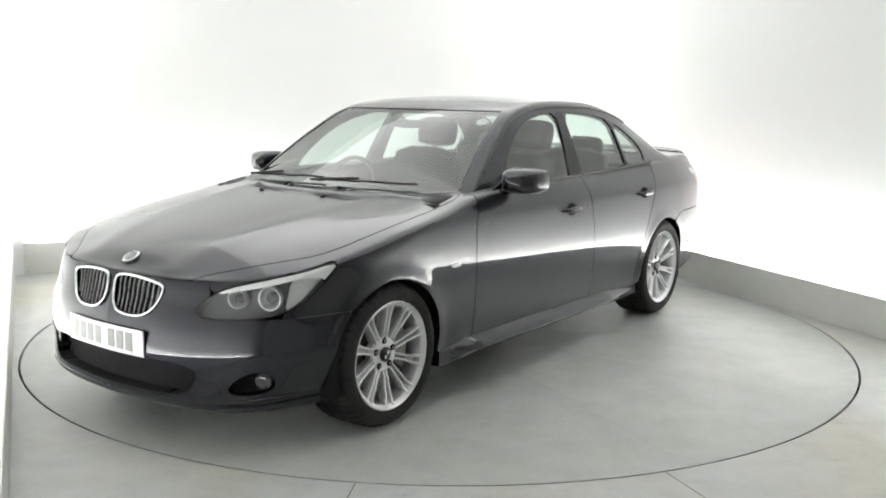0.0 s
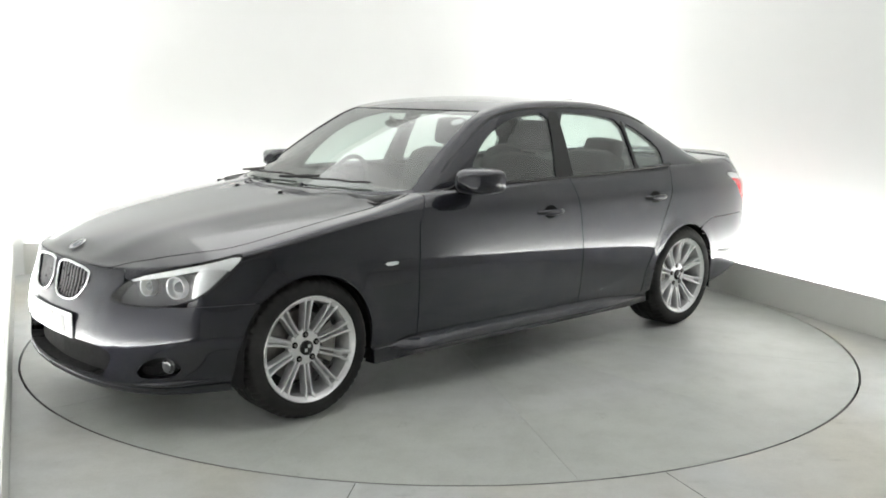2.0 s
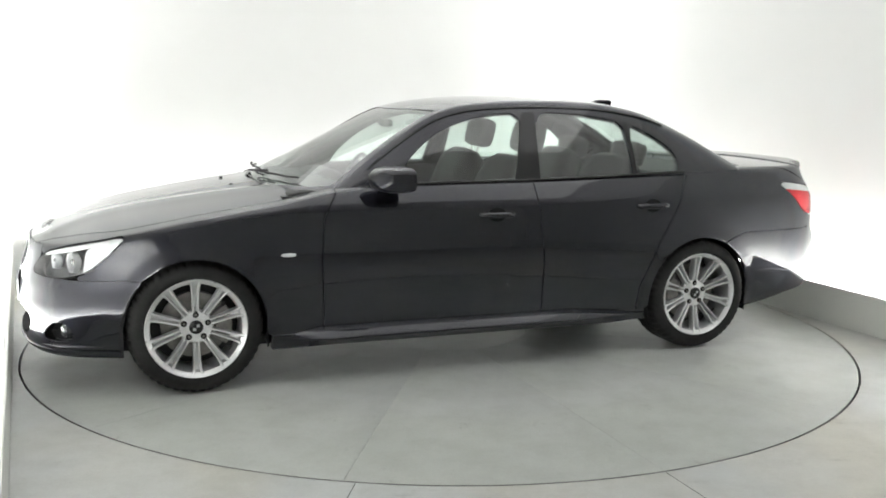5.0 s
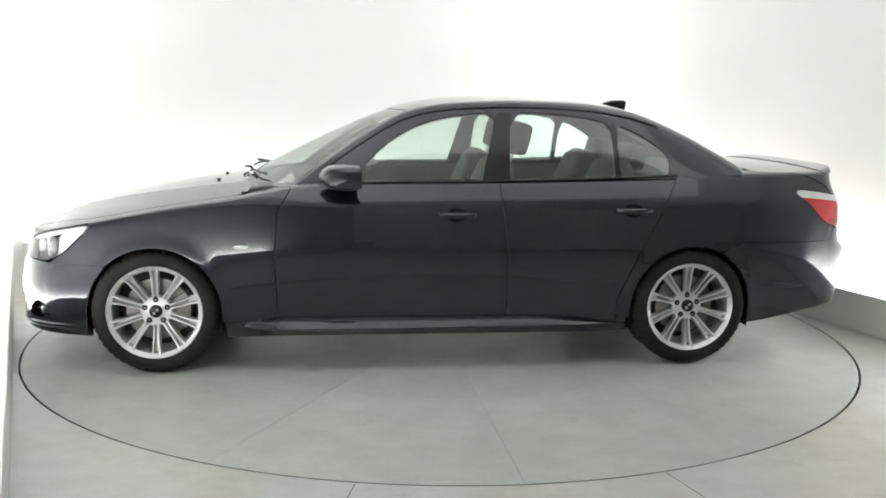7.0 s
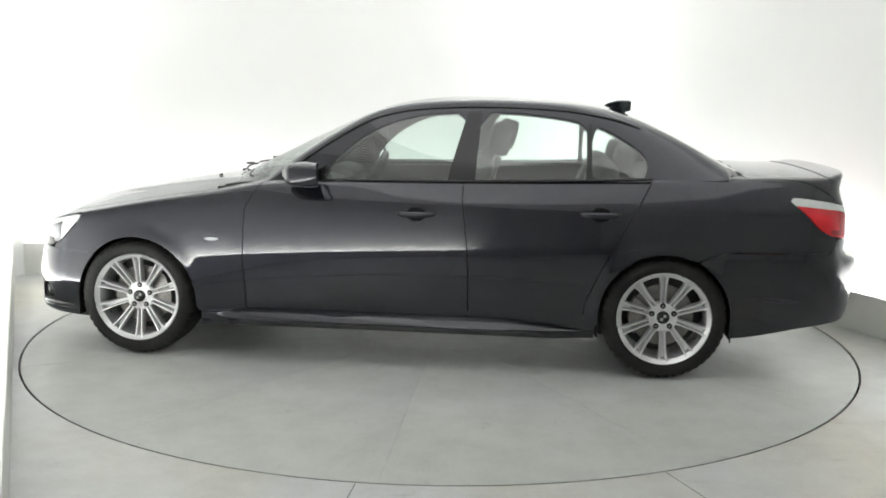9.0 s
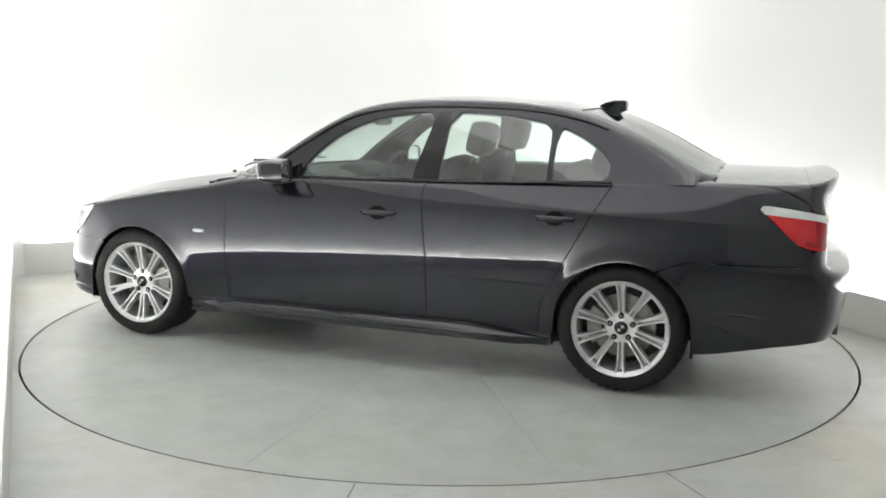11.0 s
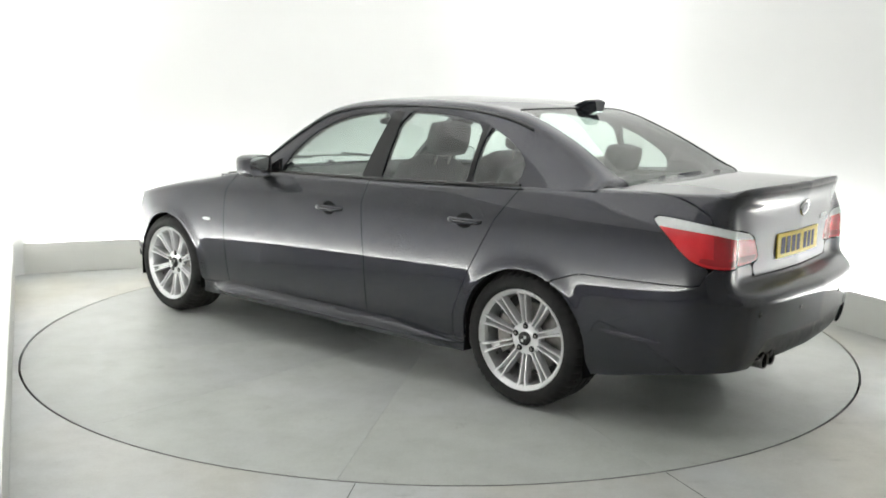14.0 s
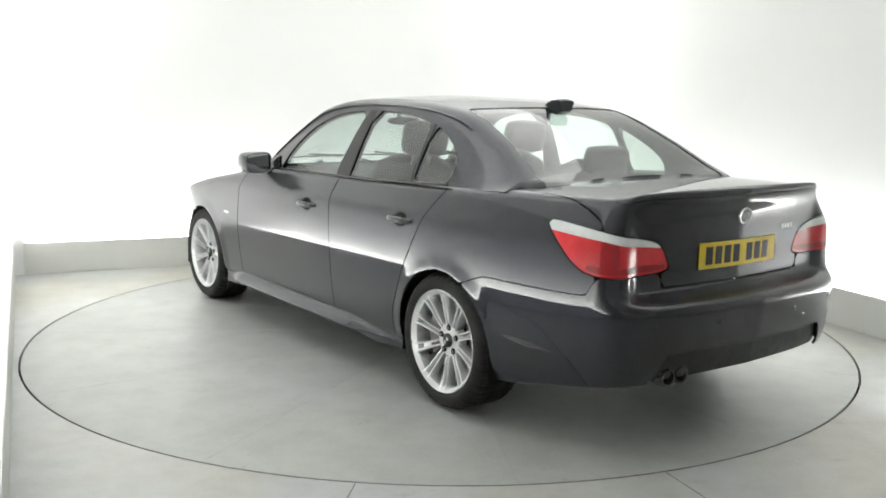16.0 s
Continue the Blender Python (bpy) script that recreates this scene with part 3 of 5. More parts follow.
def upper_grid(nu=190, nv=70):
    t = np.linspace(0, 1, nu)
    xs = 1.05 - 2.93 * (t - 0.035 * np.sin(2 * math.pi * t) / 1.0)
    out = []
    for x in xs:
        if x > 0.735:
            w = math.sqrt(max(0.0, 1 - ((x - 0.735) / 0.315) ** 2))
            q = np.array([0.785 * w, 0.972 + 0.008 * (1 - w)])
            b = q + np.array([0.02 * w, -0.02])
        elif x < -1.76:
            w = max(0.0, 1 - ((-1.76 - x) / 0.12) ** 2) ** 0.35
            q = np.array([0.69 * w, 1.105 + (1.080 - 1.105) * (-1.76 - x) / 0.12])
            b = q + np.array([0.03 * w, -0.03])
        else:
            q = np.array([RAIL_Y(x), RAIL_Z(x)])
            b = np.array([BELT_Y(x), BELT_Z(x)])
        r = np.linspace(0, 1, 50)
        bow = 0.014 * np.sin(math.pi * r) * min(1.0, (q[1] - b[1]) / 0.4)
        side = np.stack([np.full(50, x), b[0] + (q[0] - b[0]) * r + bow, b[1] + (q[1] - b[1]) * r], 1)
        c = float(ROOF_Z(x))
        r = r[1:]
        yy = q[0] * (1 - r)
        top = np.stack([np.full(49, x), yy, q[1] + (c - q[1]) * (1 - (1 - r) ** 2.2)], 1)
        sec = resample(np.concatenate([side, top]), 240)
        sec = soften(sec, 0.022 + 0.030 * float(smoothstep(-0.7, -1.3, x)))
        sec[-1, 1] = 0
        out.append(resample(sec, nv))
    return grid_sheet(np.array(out))


LOWER, UPPER = lower_grid(), upper_grid()

# ---- regions of the car's skin ----
fq = lambda v: np.stack([v[:, 1] - v[:, 0], v[:, 2]], 1)       # round a front corner
rq = lambda v: np.stack([v[:, 1] + v[:, 0], v[:, 2]], 1)       # round a rear corner


def arch(v):
    d = np.minimum(np.hypot(v[:, 0] - WB, v[:, 2] - HUB_Z), np.hypot(v[:, 0] + WB, v[:, 2] - HUB_Z))
    under = np.where(v[:, 2] < HUB_Z, np.minimum(np.abs(v[:, 0] - WB), np.abs(v[:, 0] + WB)), d)
    return np.where(v[:, 1] > 0.45, ARCH - under, -1.0)


def cabin(v):
    """Where the skin is open to the cabin, inside the waist line."""
    x, y, z = v.T
    front = np.where(x > 0.735, 0.80 * np.sqrt(np.clip(1 - ((x - 0.735) / 0.325) ** 2, 0, 1)) - 0.03 * (x < 1.05), 0.8)
    half = np.where(x < -1.7, (0.70 - 0.02), BELT_Y(x) - 0.012)
    half = np.minimum(half, np.where(x > 0.735, front, 9))
    g = np.minimum(half - y, np.minimum(1.075 - x, x + 1.885))
    return np.where(z > 0.93, g, -0.3)


HEADLIGHT = poly([(-1.735, 0.578), (-1.655, 0.643), (-1.538, 0.692), (-1.30, 0.732), (-1.05, 0.768), (-0.90, 0.793), (-0.905, 0.765), (-1.0, 0.695), (-1.12, 0.618), (-1.278, 0.578), (-1.5, 0.570)], 1, k=fq)
TAILLIGHT = poly([(-1.225, 0.982), (-1.48, 0.955), (-1.75, 0.915), (-1.89, 0.888), (-1.93, 0.82), (-1.955, 0.762), (-1.6, 0.762), (-1.45, 0.782), (-1.37, 0.83), (-1.285, 0.915)], 2, k=rq)
BONNET_PLAN = poly([(2.40, -0.5), (2.40, 0.30), (2.12, 0.44), (2.0, 0.575), (1.88, 0.70), (1.74, 0.785), (1.4, 0.800), (1.0, 0.797), (0.80, 0.785), (0.76, 0.73), (0.93, 0.53), (1.03, 0.28), (1.058, 0.0), (1.058, -0.5)], 2, axes=(0, 1))
BONNET = AND(BONNET_PLAN, more(2, 0.708), more(0, 0.75), NOT(HEADLIGHT))
BUMPER_F = AND(more(0, 1.5), NOT(HEADLIGHT, 0.002), NOT(BONNET, 0.0),
               OR(less(2, 0.572), AND(lambda v: -1.62 - (v[:, 1] - v[:, 0]), less(2, 0.712))), NOT(arch))
BOOT = AND(less(0, -1.8), OR(AND(lambda v: 0.735 - v[:, 1], more(2, 0.985), less(0, -1.843)), AND(lambda v: 0.47 - v[:, 1] + 0 * v[:, 0], more(2, 0.70)),
                            AND(lambda v: -1.55 - (v[:, 1] + v[:, 0]), more(2, 0.88))), NOT(TAILLIGHT, 0.003), more(2, 0.698))
BUMPER_R = AND(less(0, -1.5), NOT(arch), NOT(TAILLIGHT, 0.002), NOT(BOOT, 0.0), OR(lambda v: 0.69 - 0.35 * np.maximum(v[:, 0] + 1.75, 0) - v[:, 2], AND(less(2, 0.775), lambda v: -1.47 - (v[:, 1] + v[:, 0]) - 0.8 * (v[:, 2] - 0.69))))
DOOR_F = AND(poly([(0.80, 0.0), (0.825, 0.60), (0.815, 0.85), (0.74, 0.975), (0.70, 1.2), (-0.36, 1.2), (-0.375, 0.9), (-0.41, 0.60), (-0.415, 0.0)], 0), NOT(arch))
DOOR_R = AND(poly([(-0.415, 0.0), (-0.41, 0.60), (-0.375, 0.9), (-0.36, 1.2), (-1.45, 1.2), (-1.355, 1.03), (-1.275, 0.885), (-1.13, 0.62), (-1.03, 0.40), (-1.01, 0.0)], 0), NOT(arch, 0.025))
SILL = AND(less(2, 0.262), less(0, 1.15), more(0, -1.15), NOT(arch))
FENDER = AND(more(0, 0.4), NOT(BONNET), NOT(BUMPER_F), NOT(HEADLIGHT, 0.002), NOT(arch), NOT(DOOR_F), NOT(SILL))
QUARTER = AND(less(0, -0.4), NOT(BOOT), NOT(BUMPER_R), NOT(TAILLIGHT, 0.002), NOT(arch), NOT(DOOR_R), NOT(SILL))
KIDNEY = AND(more(0, 1.5), poly([(0.022, 0.685), (0.05, 0.706), (0.16, 0.706), (0.29, 0.690), (0.315, 0.672), (0.285, 0.60), (0.235, 0.555), (0.15, 0.545), (0.065, 0.555), (0.025, 0.60)], 2, axes=(1, 2)))
INLET = AND(more(0, 1.5), poly([(-0.6, 0.39), (0.36, 0.39), (0.47, 0.375), (0.515, 0.355), (0.46, 0.255), (0.36, 0.245), (-0.6, 0.235)], 1, axes=(1, 2)))
FOGHOLE = poly([(-1.56, 0.275), (-1.45, 0.350), (-1.34, 0.368), (-1.26, 0.340), (-1.25, 0.285), (-1.38, 0.258)], 2, k=fq)

WIN_F = poly([(0.42, 0.95), (0.375, 1.06), (0.31, 1.145), (0.19, 1.246), (0.03, 1.324), (-0.16, 1.366), (-0.372, 1.380), (-0.345, 1.2), (-0.275, 0.95)], 1)
WIN_R = poly([(-0.425, 0.95), (-0.432, 1.1), (-0.452, 1.382), (-0.66, 1.378), (-0.86, 1.358), (-1.015, 1.328), (-1.018, 1.20), (-1.018, 0.95)], 1)
WIN_Q = poly([(-1.046, 1.322), (-1.13, 1.292), (-1.23, 1.238), (-1.315, 1.175), (-1.340, 1.125), (-1.325, 1.07), (-1.30, 1.0), (-1.046, 0.98)], 1)
SIDE_Y = lambda v: v[:, 1] - 0.5
ABOVE = lambda v: v[:, 2] - (BELT_Z(v[:, 0]) + 0.026)
WINS = [AND(g, ABOVE, SIDE_Y) for g in (WIN_F, WIN_R, WIN_Q)]


def screen(v):
    x, y, z = v.T
    w = np.where(x > 0.735, 0.785 * np.sqrt(np.clip(1 - ((x - 0.735) / 0.315) ** 2, 0, 1)), RAIL_Y(x))
    return np.minimum(w - 0.055 - y, x - (0.185 - 0.075 * (y / 0.6) ** 2))


def rear_screen(v):
    x, y, z = v.T
    return np.minimum(np.where(x < -1.76, 0.69, RAIL_Y(x)) - 0.075 - y, np.minimum(-(1.175 - 0.06 * (y / 0.6) ** 2) - x, x + 1.874))

DIFFUSER = poly([(-0.9, 0.20), (-0.9, 0.455), (0.50, 0.455), (0.545, 0.44), (0.60, 0.30), (0.60, 0.20)], 1, axes=(1, 2))
TL_WHITE = poly([(-1.0, 1.1), (-1.0, 0.938), (-1.27, 0.934), (-1.55, 0.910), (-1.75, 0.880), (-2.2, 0.845), (-2.2, 1.1)], 0, k=rq)
HL_BROW = poly([(-1.66, 0.80), (-1.58, 0.668), (-1.30, 0.703), (-1.10, 0.733), (-0.99, 0.728), (-0.94, 0.70), (-0.5, 0.70), (-0.5, 0.9)], 0, k=fq)

# ---- the car ----
car = new("car")
tagged(car, "black four-door saloon car with alloy wheels on a turntable", "car")


def pair(name, sheet, material, parent, depth=0.012, label=""):
    return [shell(name, s, material, parent, depth, label) for s in (sheet, sheet.mirror())]


def build_skin():
    bumper = LOWER.clip(shrink(BUMPER_F, 0.0)).clip(NOT(KIDNEY)).clip(NOT(INLET)).clip(NOT(FOGHOLE))
    shell("front_bumper", bumper.both(), PAINT, car, label="black sculpted front bumper with wide air inlet")
    shell("bonnet", LOWER.clip(shrink(BONNET, 0.003)).both(), PAINT, car, label="black bonnet with two long creases")
    shell("boot_lid", LOWER.clip(shrink(BOOT, 0.003)).both(), PAINT, car, label="black boot lid with raised lip")
    rb = LOWER.clip(shrink(BUMPER_R, 0.0025))
    rear = lambda v: np.where(v[:, 0] < -2.2, DIFFUSER(v), -1.0)
    shell("rear_bumper", rb.clip(NOT(rear)).both(), PAINT, car)
    shell("diffuser", rb.clip(shrink(rear, 0.001)).moved(-0.020).both(), BLACK, car, 0.02, "black lower rear insert")
    pair("front_wing", LOWER.clip(NOT(cabin)).clip(shrink(FENDER, 0.0025)).main(), PAINT, car)
    pair("rear_quarter_panel", LOWER.clip(NOT(cabin)).clip(shrink(QUARTER, 0.0025)).clip(more(1, 0.66)).main(), PAINT, car)
    doors = pair("front_door", LOWER.clip(NOT(cabin)).clip(shrink(AND(DOOR_F, NOT(SILL)), 0.0028)), PAINT, car)
    doors += pair("rear_door", LOWER.clip(NOT(cabin)).clip(shrink(AND(DOOR_R, NOT(SILL)), 0.0028)), PAINT, car)
    pair("sill", LOWER.clip(SILL).moved(-0.03), PAINT, car)
    roof = UPPER
    for g in (*WINS, screen, rear_screen):
        roof = roof.clip(NOT(g, 0.0))
    shell("roof", roof.both(), PAINT, car, 0.03, "black roof with pillars")
    for g, nm in zip(WINS, ("front_side_window", "rear_side_window", "quarter_window")):
        sh = UPPER.clip(shrink(g, -0.006)).moved(-0.006)
        for q in (sh, sh.mirror()):
            shell(nm, q, GLASS, car, 0.004, "clear lightly tinted glass", back=False)
    shell("windscreen", UPPER.clip(shrink(screen, -0.008)).moved(-0.004).both(), GLASS, car, 0.005, "clear raked windscreen", back=False)
    shell("rear_window", UPPER.clip(shrink(rear_screen, -0.008)).moved(-0.004).both(), GLASS, car, 0.005, "clear raked rear window", back=False)
    return doors


def skin_at(sheet, x=None, y=None, z=None):
    """The point of the skin nearest to the coordinates given, and its normal."""
    d = sum((sheet.v[:, i] - c) ** 2 for i, c in enumerate((x, y, z)) if c is not None)
    if x is None:
        d = d + np.where(sheet.v[:, 0] > 0, 0, 10)
    i = int(np.argmin(d))
    return Vector(sheet.v[i]), Vector(sheet.n[i])


def build_wheel():
    """A wheel on its axle, outer face towards +y, hub at the origin."""
    w = new("wheel")
    w["label"] = "ten double spoke silver alloy wheel with low tyre"
    R = HUB_Z
    prof = [(0.240, 0.024), (0.250, 0.034), (0.270, 0.040), (0.292, 0.037), (0.309, 0.026), (0.319, 0.010), (0.3245, -0.006)]
    for gy in (-0.025, -0.075, -0.125, -0.175):
        prof += [(R, gy + 0.012), (R, gy + 0.005), (R - 0.007, gy + 0.004), (R - 0.007, gy - 0.004), (R, gy - 0.005)]
    prof += [(0.3255, -0.195), (0.315, -0.212), (0.285, -0.222), (0.25, -0.205), (0.236, -0.19), (0.236, 0.015), (0.240, 0.024)]
    bm = lathe(prof, 192)
    for v in bm.verts:      # cross cuts in the shoulders of the tread
        r = math.hypot(v.co.x, v.co.z)
        k = round(math.atan2(v.co.z, v.co.x) / (2 * math.pi) * 192) % 4
        if k == 0 and r > 0.308 and not -0.155 < v.co.y < -0.045:
            v.co.x, v.co.z = v.co.x * (r - 0.006) / r, v.co.z * (r - 0.006) / r
    part("tyre", bm, RUBBER, w, "black low-profile tyre", smooth=35)
    rim = part("rim", lathe([(0.240, -0.20), (0.248, -0.19), (0.222, -0.17), (0.215, -0.02), (0.222, 0.014), (0.233, 0.022), (0.2425, 0.033), (0.246, 0.030), (0.246, 0.018), (0.236, 0.006), (0.236, -0.10), (0.240, -0.20)], 96), ALLOY, w, "bright silver rim", smooth=30)
    # ten spokes, each two ribs with a deep groove between, flared at the rim
    rows_at = ((0.072, 0.0108, 0.0056, -0.016, -0.055, 0.004), (0.082, 0.0110, 0.0050, -0.010, -0.054, 0.014), (0.096, 0.0114, 0.0048, -0.006, -0.056, 0.040),
               (0.130, 0.0122, 0.0047, 0.000, -0.050, 0.044), (0.165, 0.0136, 0.0048, 0.006, -0.042, 0.044), (0.195, 0.0158, 0.0052, 0.012, -0.034, 0.042),
               (0.214, 0.0182, 0.0062, 0.017, -0.026, 0.036), (0.226, 0.0214, 0.0086, 0.021, -0.022, 0.026), (0.235, 0.0255, 0.0125, 0.0245, -0.018, 0.008))
    me = None
    for k in range(10):
        if me is None:
            bm = bmesh.new()
            rows = []
            for r, off, wd, top, low, deep in rows_at:
                half = [(off + wd, low), (off + wd, top - 0.004), (off + wd * 0.5, top), (off - wd * 0.5, top), (off - wd, top - 0.003), (off - wd - 0.0008, top - deep)]
                ring = [(-x, y) for x, y in half] + half[::-1]
                rows.append([bm.verts.new((x, y, r)) for x, y in ring])
            n = len(rows[0])
            for a, b in zip(rows, rows[1:]):
                for i in range(n):
                    bm.faces.new((a[i], a[(i + 1) % n], b[(i + 1) % n], b[i]))
            bm.faces.new(rows[0])
            bm.faces.new(rows[-1])
            bmesh.ops.recalc_face_normals(bm, faces=bm.faces[:])
            ob = part("spoke", bm, ALLOY, w, smooth=50)
            me = ob.data
        else:
            ob = new("spoke", me)
            ob.parent = w
        ob.matrix_basis = pose(0, 0, 0, 0, 36 * k, 0)
    hub = part("hub", lathe([(0.0, -0.012), (0.030, -0.012), (0.034, -0.016), (0.050, -0.019), (0.076, -0.017), (0.084, -0.026), (0.082, -0.06), (0.0, -0.06)], 60), ALLOY, w, smooth=30)
    part("centre_cap", lathe([(0.0, -0.002), (0.028, -0.003), (0.034, -0.007), (0.034, -0.014), (0.0, -0.014)], 32), GLOSSBLACK, w, "round dark centre cap", smooth=40)
    q = box(-0.016, -0.003, 0.001, -0.001, 0.0, 0.016)
    box(0.001, -0.003, -0.016, 0.016, 0.0, -0.001, bm=q)
    part("cap_mark", q, CHROME, hub)
    for k in range(5):
        a = 72 * k
        m = pose(0, 0, 0, 0, a, 0) @ pose(0, -0.0165, 0.060)
        # disc proud of the hub; its black paints the shade of a bolt hole
        ob = part("bolt_recess_shade", lathe([(0.0, 0.0025), (0.0135, 0.0025), (0.0148, 0.0), (0.0148, -0.012), (0.0, -0.012)], 20), MATTE, w)
        ob.matrix_basis = m
        b = part("wheel_bolt", lathe([(0.0, 0.005), (0.007, 0.005), (0.008, -0.005), (0.0, -0.005)], 6), STEEL, ob)
    part("brake_disc", lathe([(0.07, -0.075), (0.165, -0.075), (0.165, -0.105), (0.07, -0.105), (0.07, -0.075)], 60), STEEL, w, "worn grey brake disc", smooth=30)
    part("hub_carrier", lathe([(0.0, -0.062), (0.075, -0.062), (0.08, -0.2), (0.0, -0.2)], 40), BLACK, w)
    part("inner_barrel", lathe([(0.0, -0.165), (0.216, -0.165), (0.216, -0.185), (0.0, -0.185)], 40), BLACK, w)
    return w


def build_wheels():
    first = build_wheel()
    first.parent = car
    places = [(WB, 0.862, 0), (-WB, 0.870, 0), (WB, -0.862, 180), (-WB, -0.870, 180)]
    for i, (x, y, rz) in enumerate(places):
        spin = (0, 2, 60, 30)[i]
        m = pose(x, y, HUB_Z, 0, 0, rz) @ pose(0, 0, 0, 0, spin, 0)
        if i == 0:
            first.matrix_basis = m
        else:
            copy_thing(first, m).parent = car
        s = 1 if y > 0 else -1
        # caliper and dark arch liner
        cal = part("brake_caliper", prism([(0.10 * math.cos(a) * 1.0, 0.10 * math.sin(a)) for a in np.linspace(-0.6, 0.6, 7)] + [(0.178 * math.cos(a), 0.178 * math.sin(a)) for a in np.linspace(0.6, -0.6, 7)], "y", -0.035, 0.05, 0.004), STEEL, car)
        cal.matrix_basis = pose(x, y - s * 0.085, HUB_Z, 0, 180 if i % 2 == 0 else 0, 0)
        liner = bmesh.new()
        rows = []
        for k in range(29):     # upright below the hub, round above it
            a = math.pi * min(max((k - 2) / 24, 0.0), 1.0)
            drop = 0.06 * max(2 - k, k - 26, 0)
            rows.append([liner.verts.new((x + r * math.cos(a), s * yy, HUB_Z + r * math.sin(a) - (drop if r > 0.1 else 0))) for r, yy in ((ARCH - 0.001, 0.885), (ARCH + 0.012, 0.86), (ARCH + 0.012, 0.56), (0.02, 0.56))])
        for a, b in zip(rows, rows[1:]):
            for j in range(3):
                liner.faces.new((a[j], a[j + 1], b[j + 1], b[j]))
        part("wheel_arch_liner", liner, MATTE, car, smooth=40)


def build_under():
    bm = prism(round_outline([(2.20, -0.40), (2.20, 0.40), (2.0, 0.70), (1.05, 0.80), (-1.05, 0.80), (-2.2, 0.60), (-2.35, 0.3), (-2.35, -0.3), (-2.2, -0.60), (-1.05, -0.80), (1.05, -0.80), (2.0, -0.70)], 1), "z", 0.20, 0.25)
    for v in bm.verts:
        if v.co.x < -1.8:
            v.co.z += 0.10
    part("underbody", bm, BLACK, car)


def ridge(name, along, zs, radius, s, label):
    """A slim round ridge that follows the skin and dies away at both ends. along: (x, y) hints."""
    line, rad = [], []
    n = len(along)
    for k, ((x, y), z) in enumerate(zip(along, zs)):
        c, nn = nearest(LOWER, (x, y, z))
        q = c + nn * 0.001
        line.append((q.x, s * q.y, z))
        rad.append(max(0.0008, radius * math.sin(math.pi * (k + 0.2) / (n - 0.6))))
    pts = resample(np.array(line), 15)
    pts = soften(pts, 0.02)
    rad = [float(np.interp(i / 14, np.linspace(0, 1, n), rad)) for i in range(15)]
    part(name, tube([tuple(p) for p in pts], rad, 12), PAINT, car, label, smooth=80)


